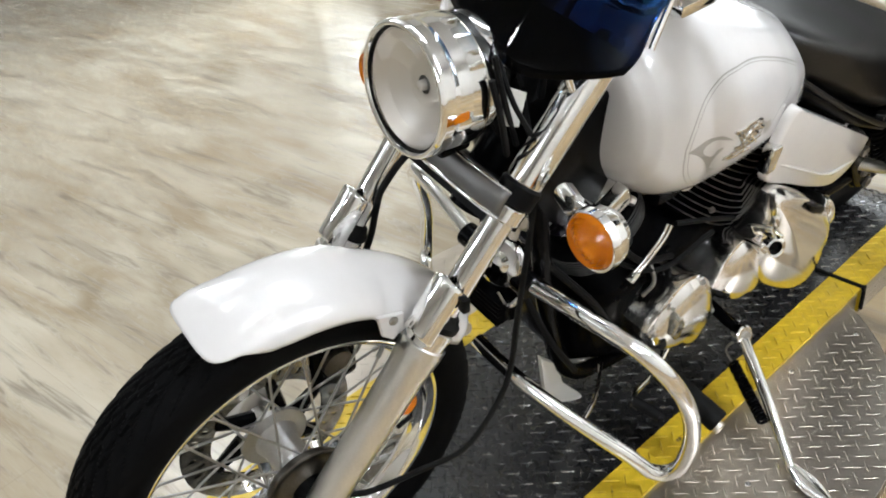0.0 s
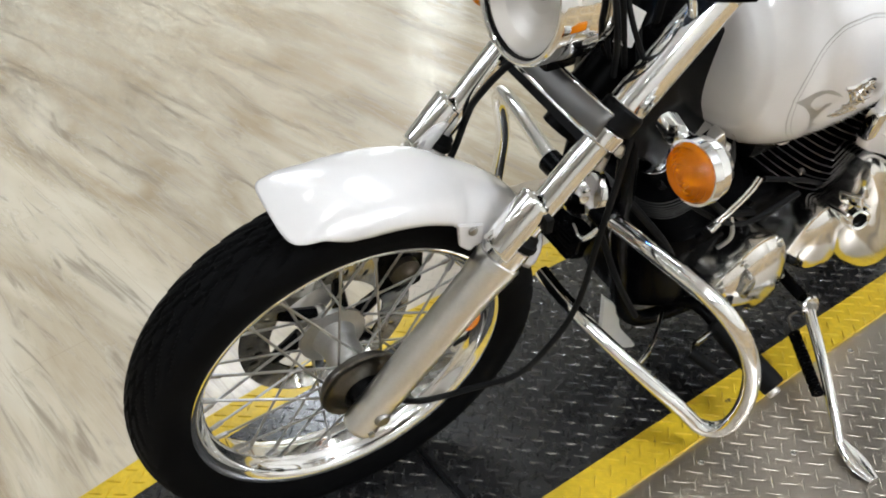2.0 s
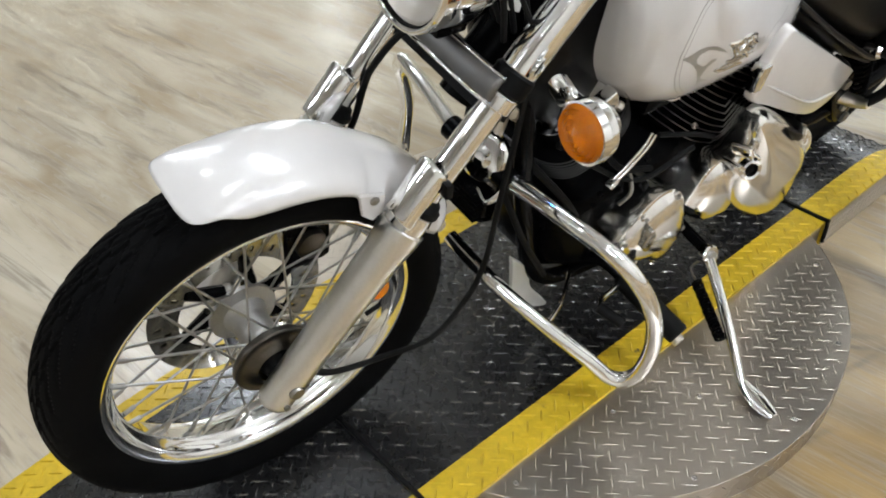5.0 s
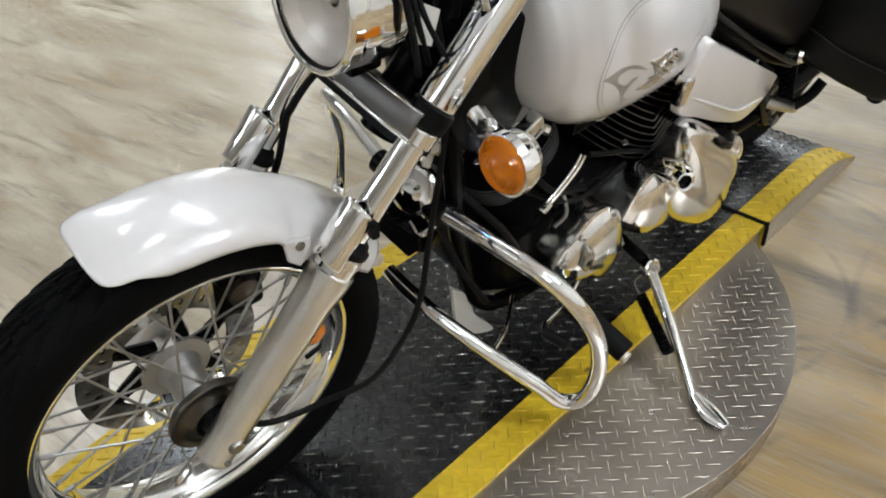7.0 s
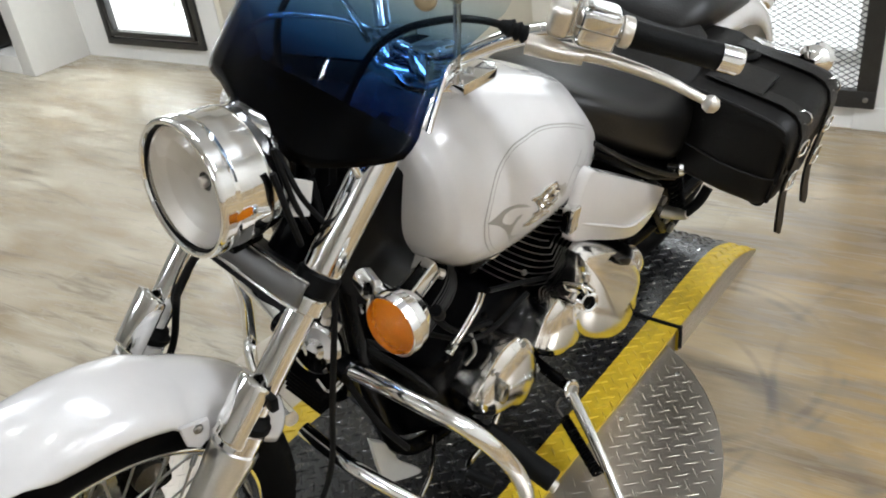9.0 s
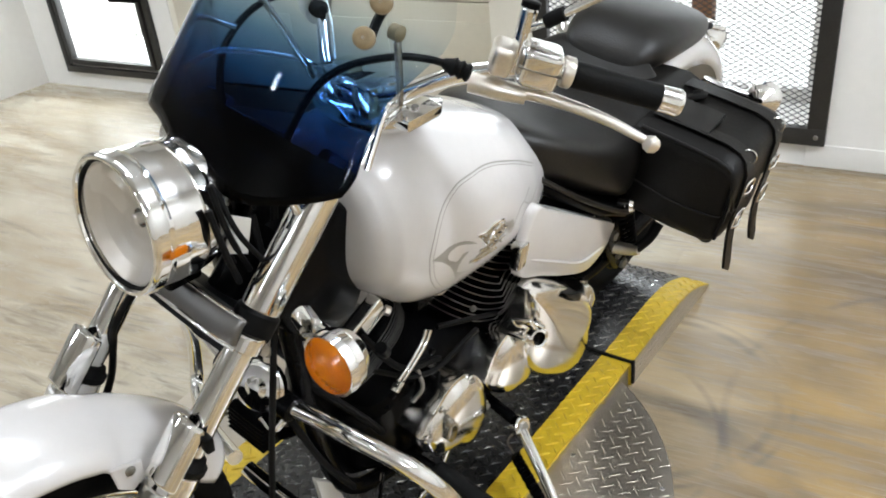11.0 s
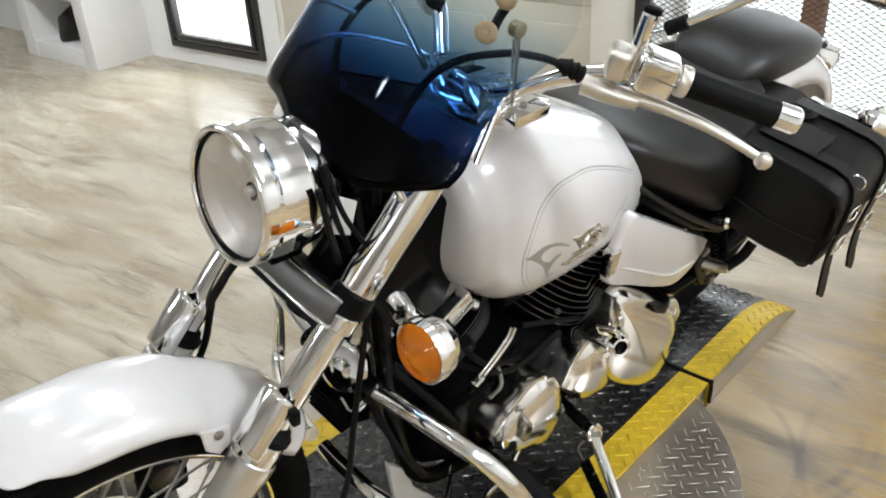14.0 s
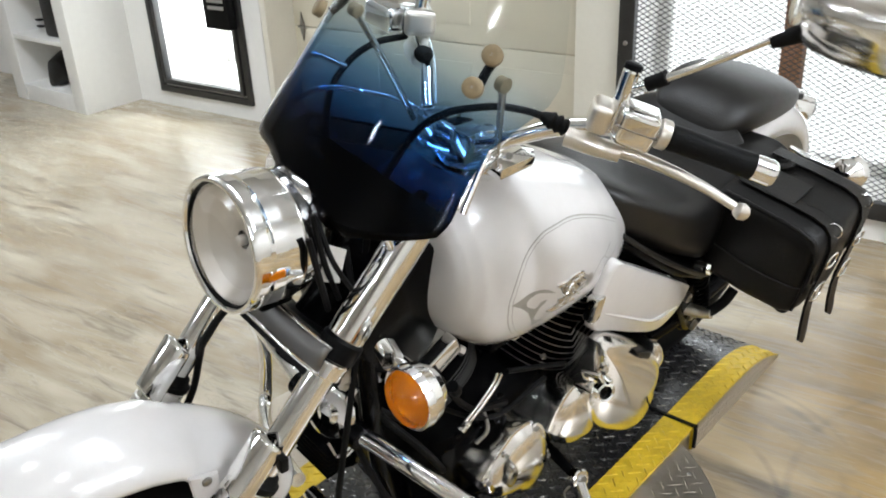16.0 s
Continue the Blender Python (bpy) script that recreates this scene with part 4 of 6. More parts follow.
# headlight
LAMP_AXIS = Vector((0, 1, -0.10)).normalized()
LAMP = Vector((0, 0.244, 0.897))
head = front("headlight", lathe([(0.010, 0.0846), (0.030, 0.0850), (0.055, 0.0840), (0.072, 0.0806), (0.090, 0.0730), (0.108, 0.0600), (0.124, 0.0420), (0.135, 0.0200), (0.138, 0.0060)], LAMP, LAMP_AXIS, 64, caps=False), CHROME, None, "chromed bullet headlight")
front("bezel", lathe([(0.012, 0.0846), (0.004, 0.0866), (-0.010, 0.0866), (-0.0140, 0.0858), (-0.0162, 0.0840), (-0.0166, 0.0815), (-0.0158, 0.0795), (-0.0125, 0.0782)], LAMP, LAMP_AXIS, 96, caps=False), CHROME, head)
front("gasket", lathe([(-0.0124, 0.0784), (-0.0128, 0.0780), (-0.0120, 0.0764), (-0.006, 0.0760)], LAMP, LAMP_AXIS, 64, caps=False), GRIPM, head, "black rubber gasket round the lens")
front("lens", lathe([(-0.008, 0.0774), (-0.016, 0.0645), (-0.021, 0.0430), (-0.0235, 0.0172), (-0.024, 0.0000)], LAMP, LAMP_AXIS, 64, caps=False), LENSGLASS, head, "clear glass lens").visible_shadow = False
front("reflector_bowl", lathe([(-0.007, 0.0770), (-0.003, 0.0720), (0.006, 0.060), (0.013, 0.044), (0.018, 0.028), (0.020, 0.012)], LAMP, LAMP_AXIS, 64, caps=False), BOWL, head, "polished reflector")
front("bulb_shield", lathe([(0.010, 0.0024), (0.012, 0.0060), (0.016, 0.0070), (0.022, 0.0070)], LAMP, LAMP_AXIS, 24), BOWL, head)
front("shell_seam", lathe([(0.0535, 0.0841), (0.0555, 0.0846), (0.0575, 0.0838)], LAMP, LAMP_AXIS, 64, caps=False), DARKCHROME, head)
for s in (1, -1):
    front("position_marker", box(0.0835 * s - 0.0035, 0.0835 * s + 0.0035, 0.2435, 0.2685, 0.8885, 0.9005, 0.003, 3), AMBER, head, "small amber marker lens")
front("mount_bracket", box(-0.020, 0.020, 0.275, 0.325, 0.785, 0.812, 0.006), BLACK, head)
front("headlight_mount", loft([super_ring(0, 0.955 - 0.3 * (y - 0.27), w, h, y, 24, 2.4) for y, w, h in ((0.300, 0.020, 0.014), (0.312, 0.046, 0.028), (0.34, 0.056, 0.034), (0.365, 0.052, 0.030), (0.380, 0.03, 0.018))]), CHROME, None, "chromed mount behind the headlight")
for k, (a, b) in enumerate((((0.085, 0.30, 0.93), (0.075, 0.34, 0.80)), ((0.070, 0.315, 0.95), (0.065, 0.365, 0.80)), ((0.055, 0.33, 0.94), (0.09, 0.375, 0.815)), ((0.03, 0.33, 0.95), (0.04, 0.36, 0.80)), ((0.00, 0.33, 0.94), (0.02, 0.37, 0.79)))):
    a, b = Vector(a), Vector(b)
    front("wire", tube([a, (a + b) / 2 + Vector((0.018, -0.012 - 0.004 * k, 0.01)), b], 0.0045 - 0.0004 * k, 7), GRIPM, None, "black wiring")
front("windshield_tab", plate([(-0.013, -0.030), (0.013, -0.030), (0.014, 0.004), (0.010, 0.014), (0, 0.018), (-0.010, 0.014), (-0.014, 0.004)], 0.004, pose(-0.100, 0.378, 0.922, 60, 0, 35), 0.0015), CHROME, None, "rounded chromed tab at the windshield corner")
front("tag", loft([[Vector((x, 0.334, 0.905)), Vector((x, 0.361, 0.888)), Vector((x, 0.352, 0.841)), Vector((x, 0.321, 0.856))] for x in (0.078, 0.081)]), PALE_METAL, None, "pale metal plate on the wiring")


# front turn signals
def signal(prefix, s, place, stem, face=(0, -1, 0)):
    back = front(prefix, lathe([(-0.006, 0.0415), (0.006, 0.0425), (0.020, 0.039), (0.034, 0.029), (0.044, 0.015), (0.047, 0.006)], place, Vector(face) * -1, 40), CHROME, None, "round chromed turn signal with amber lens")
    front("lens", lathe([(-0.004, 0.0395), (0.004, 0.0390), (0.008, 0.0375), (0.0125, 0.0340), (0.0108, 0.0322), (0.0162, 0.0285), (0.0142, 0.0267), (0.0190, 0.0225), (0.0170, 0.0207), (0.0212, 0.0160), (0.0192, 0.0142), (0.0224, 0.0095), (0.0205, 0.0080), (0.0228, 0.0045), (0.0230, 0.001)], place, face, 48), AMBER, back, "ribbed amber lens", angle=20)
    front("reflector_bowl", lathe([(-0.002, 0.0395), (-0.014, 0.034), (-0.024, 0.022), (-0.028, 0.008)], place, face, 32, caps=False), BOWL, back, "satin reflector behind the lens")
    front("bulb", lathe([(-0.026, 0.007), (-0.012, 0.008), (-0.004, 0.006), (-0.001, 0.001)], place, face, 16), BOWL, back)
    front("stem", tube([Vector(place) + Vector((-0.012 * s, 0.022, 0.012)), stem], 0.0105, 14), CHROME, back)
    return back


for s in (1, -1):
    sig = signal("turn_signal", s, Vector((0.238 * s, 0.344, 0.768)), Vector((0.135 * s, 0.387, 0.754)))
    front("stem_clamp", lathe([(0, 0.015), (0.03, 0.015), (0.033, 0.011)], (0.180 * s, 0.364, 0.774), (s * -0.9, 0.35, -0.1), 20), CHROME, sig)

# windshield
TINT = clear_sheet("tinted_windshield", [(0.0, (0.015, 0.02, 0.03)), (1.0, (0.97, 0.98, 0.98)), (0.30, (0.018, 0.028, 0.05)), (0.42, (0.045, 0.10, 0.23)), (0.52, (0.12, 0.27, 0.50)), (0.64, (0.34, 0.51, 0.69)), (0.76, (0.72, 0.81, 0.88)), (0.86, (0.92, 0.945, 0.96))], (0, 2.6 * UP.y, 2.6 * UP.z), 0.02, 0.008)


def shield_half(z):
    """Half the windshield's width at a height: notched above the forks, widest at the bar, narrower to its top."""
    return float(np.interp(z, [0.930, 0.940, 0.955, 0.970, 1.006, 1.045, 1.073, 1.097, 1.115, 1.140, 1.203, 1.240, 1.262], [0.168, 0.185, 0.194, 0.197, 0.190, 0.190, 0.204, 0.216, 0.217, 0.209, 0.184, 0.155, 0.120]))


rings = []
for i in range(41):
    q = -1 + i / 20
    a = min(1.0, abs(q) / 0.48)
    lo = float(np.interp(abs(q) * 0.19, [0, 0.04, 0.065, 0.09, 0.12, 0.15, 0.175, 0.19], [0.957, 0.951, 0.943, 0.936, 0.934, 0.940, 0.946, 0.953])) + (0.030 * a * a * (3 - 2 * a) if q < 0 else 0.0)
    hi = 1.262 - 0.022 * q ** 4
    row = []
    for k in range(29):
        z = lo + (hi - lo) * k / 28
        x = q * shield_half(z)
        row.append(Vector((x, 0.486 + 0.74 * (z - 1.102) - 0.35 * (z - 1.10) ** 2 + 2.1 * (x * x - 0.0207) + 5.0 * max(0.0, -x - 0.115) ** 2, z)) - leg(0.62, 0))
    rings.append(row)
shield = part("windshield", loft(rings, closed=False), TINT, bike, "curved windshield, tinted blue-black and clear towards its top", angle=50)
shield.matrix_local = TURNED @ Matrix.Translation(leg(0.62, 0))
shield.modifiers.new("sheet", "SOLIDIFY").thickness = 0.0025
shield.visible_shadow = False
RUBBERTAN = material("tan_rubber_washer", (0.22, 0.165, 0.09), 0.55, 0.0, 0.2, 60)
for s in (1, -1):
    for place in ((0.144, 0.486, 1.102), (0.144, 0.512, 1.136)):
        n = Vector((0.45 * s, -0.75, 0.5)).normalized()
        p = Vector((place[0] * s, place[1], place[2])) + n * 0.009
        w = front("washer", lathe([(-0.006, 0.0125), (0.004, 0.0125), (0.006, 0.010), (0.006, 0.005)], p, n, 24), RUBBERTAN, shield.parent, "tan rubber washer on the windshield")
        front("bolt", lathe([(0.003, 0.0040), (0.0055, 0.0036), (0.006, 0.002)], p, n, 10), STEEL, w)
    front("shield_link", tube([(0.143 * s, 0.520, 1.133), (0.137 * s, 0.512, 1.116), (0.143 * s, 0.494, 1.100)], 0.006, 8), PLASTIC, None, "dark windshield link plate")
    rod = front("shield_rod", tube([(0.143 * s, 0.537, 1.094), (0.115 * s, 0.575, 1.02), (0.085 * s, 0.612, 0.935)], 0.005, 10), DARKCHROME, None, "windshield support rod")
    front("knob", lathe([(-0.008, 0.006), (-0.006, 0.010), (0.006, 0.010), (0.008, 0.006)], (0.143 * s, 0.537, 1.096), (s, 0, 0), 20), RUBBERTAN, rod, "dark tan knob")
    front("brace_rod", tube([(0.192 * s, 0.443, 0.972), (0.186 * s, 0.462, 1.000), (0.176 * s, 0.488, 1.028), (0.150 * s, 0.530, 1.012)], 0.0042, 10), CHROME, None, "slim chromed rod along the windshield edge")
    front("shield_brace", tube([(0.172 * s, 0.452, 0.966), (0.150 * s, 0.505, 0.985), (0.105 * s, 0.590, 0.966), (0.070 * s, 0.640, 0.935)], 0.0045, 10), CHROME, None, "chromed windshield brace")
    front("side_stay", tube([(-0.112 * s, 0.385, 0.962), (-0.112 * s, 0.39, 0.93), (-0.108 * s, 0.41, 0.89)], 0.006, 10), CHROME, None, "chromed windshield stay")

# handlebar and controls
bar = front("handlebar", tube([(-0.352, 0.821, 0.998), (-0.27, 0.757, 1.02), (-0.20, 0.715, 1.018), (-0.13, 0.672, 0.998), (-0.06, 0.62, 0.958), (0, 0.605, 0.950), (0.06, 0.62, 0.958), (0.13, 0.672, 0.998), (0.20, 0.715, 1.018), (0.27, 0.757, 1.02), (0.352, 0.821, 0.998)], 0.0125, 16, 8), CHROME, None, "chromed swept-back handlebar")
for s in (1, -1):
    a, b = Vector((0.258 * s, 0.748, 1.0215)), Vector((0.366 * s, 0.832, 0.9945))
    way = (b - a).normalized()
    front("grip", lathe([(0.0, 0.0165), (0.004, 0.0180), (0.06, 0.0172), (0.112, 0.0176), (0.118, 0.0180)], a, way, 28), GRIPM, bar, "black rubber grip")
    front("bar_end", lathe([(0.0, 0.0178), (0.026, 0.0182), (0.030, 0.016), (0.031, 0.008)], a + way * 0.119, way, 28), CHROME, bar)
    front("grip_collar", lathe([(-0.014, 0.0195), (-0.012, 0.0205), (-0.002, 0.0205), (0.0, 0.0190)], a, way, 28), CAST, bar)
    turn = Matrix.Translation(a - way * 0.045) @ way.to_track_quat("X", "Z").to_matrix().to_4x4()
    part("switch_housing", box(-0.028, 0.028, -0.026, 0.026, -0.028, 0.026, 0.014, 5), CHROME, bar, "chromed switch housing", TURNED @ turn)
    part("housing_screw", lathe([(0, 0.004), (0.003, 0.004)], (-0.018, -0.020, 0.027), (0, 0, 1), 10), STEEL, bar, "", TURNED @ turn)
    part("housing_seam", box(-0.0285, 0.0285, -0.0268, 0.0268, -0.0006, 0.0006, 0.0), STEEL, bar, "", TURNED @ turn)
    perch = part("lever_perch", box(-0.064, -0.036, -0.030, 0.018, -0.021, 0.019, 0.010, 4), CAST, bar, "cast aluminium lever perch", TURNED @ turn)
    lever_pts = [(0.165 * s, 0.700, 0.985), (0.20 * s, 0.718, 0.985), (0.25 * s, 0.742, 0.980), (0.31 * s, 0.764, 0.970), (0.362 * s, 0.783, 0.954)]
    lev = tube(lever_pts, (0.0115, 0.0060), 14)
    front("lever", lev, CAST, bar, "cast aluminium hand lever")
    front("lever_ball", lathe([(-0.0115, 0.003), (-0.008, 0.0090), (0, 0.0122), (0.008, 0.0090), (0.0115, 0.003)], Vector((0.370 * s, 0.785, 0.951)), (s, 0.3, -0.2), 20), CAST, bar)
    front("lever_bracket", tube([(0.150 * s, 0.676, 0.995), (0.185 * s, 0.692, 0.990), (0.215 * s, 0.712, 0.986)], (0.016, 0.012), 14), CAST, bar)
    stem0, stem1 = Vector((0.196 * s, 0.703, 1.018)), Vector((0.200 * s, 0.720, 1.106))
    front("mirror_post", lathe([(0, 0.0115), (0.05, 0.0105), (0.080, 0.0115), (0.086, 0.0095)], stem0, stem1 - stem0, 20), CHROME, bar)
    front("post_cap", lathe([(0.0, 0.0125), (0.007, 0.0125), (0.009, 0.009)], stem0 + (stem1 - stem0).normalized() * 0.083, stem1 - stem0, 20), PLASTIC, bar)
    mir = front("mirror", tube([(0.205 * s, 0.716, 1.075), (0.235 * s, 0.722, 1.095), (0.30 * s, 0.745, 1.145), (0.357 * s, 0.770, 1.192)], 0.0052, 12), CHROME, bar, "chromed mirror on a slim stem")
    front("stem_boot", tube([(0.225 * s, 0.720, 1.088), (0.246 * s, 0.727, 1.104)], 0.0095, 14), GRIPM, mir)
    front("stem_joint", tube([(0.345 * s, 0.765, 1.178), (0.372 * s, 0.776, 1.196)], (0.008, 0.011), 14), GRIPM, mir)
    front("mirror_shell", loft([super_ring(0.437 * s, 1.233 - 0.22 * (y - 0.75), w, h, y, 28, 2.8) for y, w, h in ((0.735, 0.02, 0.008), (0.745, 0.06, 0.026), (0.765, 0.085, 0.044), (0.785, 0.092, 0.050), (0.793, 0.090, 0.048))]), POLISHED, mir, "chromed mirror shell")
    front("cable_boot", lathe([(0, 0.006), (0.004, 0.013), (0.010, 0.010), (0.014, 0.0135), (0.020, 0.010), (0.024, 0.0135), (0.030, 0.010), (0.040, 0.0065)], (0.150 * s, 0.676, 1.004), (-0.85 * s, -0.45, 0.25), 16), GRIPM, bar, "ribbed black cable boot")
    front("bar_clamp", box(0.035 * s - 0.018, 0.035 * s + 0.018, 0.585, 0.645, 0.925, 0.975, 0.008), CHROME, bar)
front("clutch_cable", tube([(0.118, 0.660, 1.013), (0.100, 0.638, 1.020), (0.070, 0.610, 1.020), (0.040, 0.555, 1.012), (0.030, 0.508, 0.99), (0.030, 0.464, 0.94), (0.030, 0.440, 0.885), (0.035, 0.43, 0.80)], 0.0052, 10), GRIPM, None, "black clutch cable")
front("throttle_cable", tube([(-0.205, 0.690, 1.010), (-0.185, 0.610, 1.020), (-0.180, 0.555, 1.000), (-0.150, 0.500, 0.970), (-0.080, 0.450, 0.920), (0.0, 0.43, 0.83)], 0.0052, 10), GRIPM)
front("fork_cap", lathe([(0.765, 0.022), (0.775, 0.022), (0.778, 0.016)], leg(0, 0.103), UP, 6), CHROME)
front("fork_cap", lathe([(0.765, 0.022), (0.775, 0.022), (0.778, 0.016)], leg(0, -0.130), UP, 6), CHROME)
front("brake_reservoir", box(-0.282, -0.212, 0.662, 0.718, 1.012, 1.052, 0.012, 4), CHROME, None, "chromed brake fluid reservoir")

# ---- motorcycle: body ----
def side_dome(outline, x0, x1, inset=0.25, steps=4, centre=None):
    """A domed cover standing out sideways: outline in (y, z), from x0 to x1."""
    cy = sum(p[0] for p in outline) / len(outline)
    cz = sum(p[1] for p in outline) / len(outline)
    loop = [Vector((0, y, z)) for y, z in outline]
    loop = curve_points(loop + [loop[0]], 5)[:-1]
    rings = []
    for k in range(steps + 1):
        t = k / steps
        f = 1 - inset * (1 - math.cos(t * math.pi / 2))
        x = x0 + (x1 - x0) * math.sin(t * math.pi / 2)
        rings.append([Vector((x, cy + (p.y - cy) * f, cz + (p.z - cz) * f)) for p in loop])
    return loft(rings)


def lid_cover(outline, x0, x1, profile, shift=(0.0, 0.0)):
    """A cast side cover over a closed outline in (y, z). profile: (share of the height, share of the outline). shift: where the crown lies off the middle."""
    loop = curve_points([Vector((0, y, z)) for y, z in list(outline) + [outline[0]]], 6)[:-1]
    cy = sum(p.y for p in loop) / len(loop)
    cz = sum(p.z for p in loop) / len(loop)
    rings = [[Vector((x0 + (x1 - x0) * h, cy + (p.y - cy) * f + shift[0] * (1 - f), cz + (p.z - cz) * f + shift[1] * (1 - f))) for p in loop] for h, f in profile]
    return loft(rings)


RIMMED = ((0, 1.0), (0.30, 1.0), (0.34, 0.995), (0.36, 0.94), (0.40, 0.93), (0.80, 0.90), (0.92, 0.86), (0.98, 0.78), (1.0, 0.66), (1.01, 0.45), (1.015, 0.2), (1.015, 0.02))
DOMED = ((0, 0.97), (0.55, 0.99), (0.70, 1.0), (0.715, 0.996), (0.725, 0.958), (0.74, 0.945), (0.82, 0.89), (0.89, 0.78), (0.94, 0.64), (0.975, 0.45), (0.995, 0.24), (1.0, 0.02))
BULGED = ((0, 0.90), (0.40, 0.96), (0.58, 0.99), (0.68, 1.0), (0.74, 0.985), (0.80, 0.95), (0.86, 0.88), (0.91, 0.79), (0.95, 0.68), (0.98, 0.52), (0.995, 0.34), (1.0, 0.16), (1.0, 0.02))


# fuel tank
TANK = [(0.512, 0.085, 0.746, 0.852), (0.516, 0.108, 0.718, 0.868), (0.526, 0.130, 0.690, 0.882), (0.548, 0.150, 0.654, 0.896), (0.592, 0.165, 0.610, 0.906), (0.65, 0.172, 0.588, 0.904), (0.71, 0.174, 0.586, 0.890), (0.78, 0.170, 0.590, 0.868), (0.85, 0.161, 0.600, 0.842), (0.91, 0.148, 0.610, 0.815), (0.96, 0.130, 0.624, 0.790), (0.990, 0.112, 0.640, 0.774), (1.008, 0.088, 0.658, 0.758), (1.015, 0.060, 0.675, 0.742)]


TANK = [(y + 0.020, w + 0.006 * min(1, max(0, (y - 0.78) / 0.12)), a - 0.014 - 0.020 * min(1, max(0, (y - 0.70) / 0.18)), b - 0.010) for y, w, a, b in TANK]


def tank_ring(y, w, a, b, n=56):
    """Fuller below the middle, narrowing to the top."""
    out = []
    for i in range(n):
        t = 2 * math.pi * i / n
        c, s = math.cos(t), math.sin(t)
        x = w * math.copysign(abs(c) ** (2 / 2.75), c)
        z = math.copysign(abs(s) ** (2 / 2.4), s)
        x *= 1 - 0.16 * max(0, z) ** 1.4
        mid = a + (b - a) * 0.42
        out.append(Vector((x, y, mid + (z * (b - mid) if z > 0 else z * (mid - a)))))
    return out


keys = np.array(TANK)
ys = 0.020 + np.concatenate([np.linspace(0.512, 0.552, 9)[:-1], np.linspace(0.552, 0.96, 24)[:-1], np.linspace(0.96, 1.015, 8)])
tank_rings = [tank_ring(float(y), *[float(np.interp(y, keys[:, 0], keys[:, k])) for k in (1, 2, 3)]) for y in ys]
tank = part("fuel_tank", loft(tank_rings), WHITE_PAINT, bike, "glossy pearl white teardrop fuel tank", angle=75)
tank.modifiers.new("smooth", "SUBSURF").render_levels = 1
from mathutils.bvhtree import BVHTree
tank_bm = loft(tank_rings)
tank_tree = BVHTree.FromBMesh(tank_bm)


def on_tank(y, z, off=0.0012):
    """The tank's skin seen from its left side at (y, z)."""
    hit = tank_tree.ray_cast(Vector((0.5, y, z)), Vector((-1, 0, 0)))
    if hit[0] is None:
        hit = tank_tree.find_nearest(Vector((0.12, y, z)))
    return hit[0] + hit[1] * off


def tank_line(points, width, steps=8, off=0.0012):
    """A painted line of some width laid on the tank's side."""
    c = curve_points([Vector((0, y, z)) for y, z in points], steps)
    bm = bmesh.new()
    last = None
    for i, p in enumerate(c):
        t = (c[min(i + 1, len(c) - 1)] - c[max(i - 1, 0)]).normalized()
        n = Vector((0, -t.z, t.y))
        a, b = on_tank(p.y + n.y * width, p.z + n.z * width, off), on_tank(p.y - n.y * width, p.z - n.z * width, off)
        va, vb = bm.verts.new(a), bm.verts.new(b)
        if last:
            bm.faces.new((last[0], va, vb, last[1]))
        last = (va, vb)
    return bm


def tank_patch(outline, off=0.001, cells=60):
    """A painted shape on the tank's side, filled with small quads."""
    ys_, zs_ = [p[0] for p in outline], [p[1] for p in outline]
    c = [(v.y, v.z) for v in curve_points([Vector((0, y, z)) for y, z in outline] + [Vector((0, *outline[0]))], 4)]

    def inside(y, z):
        hit = False
        for (y0, z0), (y1, z1) in zip(c, c[1:]):
            if (z0 > z) != (z1 > z) and y < (y1 - y0) * (z - z0) / (z1 - z0) + y0:
                hit = not hit
        return hit

    bm = bmesh.new()
    grid = {}
    step = max(max(ys_) - min(ys_), max(zs_) - min(zs_)) / cells

    def vert(i, j):
        if (i, j) not in grid:
            grid[i, j] = bm.verts.new(on_tank(min(ys_) + i * step, min(zs_) + j * step, off))
        return grid[i, j]

    for i in range(cells):
        for j in range(cells):
            if inside(min(ys_) + (i + 0.5) * step, min(zs_) + (j + 0.5) * step):
                bm.faces.new((vert(i, j), vert(i + 1, j), vert(i + 1, j + 1), vert(i, j + 1)))
    return bm


panel = [(0.935, 0.745), (0.881, 0.773), (0.835, 0.792), (0.799, 0.805), (0.762, 0.814), (0.716, 0.819), (0.682, 0.818), (0.650, 0.806), (0.628, 0.783), (0.612, 0.750), (0.609, 0.727), (0.616, 0.696), (0.636, 0.665), (0.661, 0.645), (0.689, 0.632)]
part("pinstripe", tank_line(panel, 0.0011), GREY_PAINT, tank, "thin grey pinstripe")
inner = [(y + 0.14 * (0.775 - y) * 0.35, z + 0.14 * (0.725 - z) * 0.35) for y, z in panel]
part("pinstripe", tank_line(inner, 0.0006), GREY_PAINT, tank, "thin grey pinstripe")
part("flame_graphic", tank_patch([(0.614, 0.732), (0.635, 0.737), (0.654, 0.741), (0.680, 0.736), (0.702, 0.725), (0.718, 0.713), (0.695, 0.723), (0.673, 0.732), (0.655, 0.731), (0.648, 0.725), (0.651, 0.716), (0.669, 0.705), (0.682, 0.712), (0.697, 0.709), (0.684, 0.702), (0.676, 0.693), (0.675, 0.680), (0.690, 0.671), (0.707, 0.662), (0.687, 0.665), (0.685, 0.646), (0.668, 0.680), (0.655, 0.701), (0.636, 0.719)], cells=90), GREY_PAINT, tank, "silver-grey flame graphic")
part("flame_graphic", tank_patch([(0.798, 0.712), (0.816, 0.702), (0.832, 0.698), (0.834, 0.676), (0.822, 0.674), (0.812, 0.690)], cells=40), GREY_PAINT, tank, "silver-grey flame graphic")
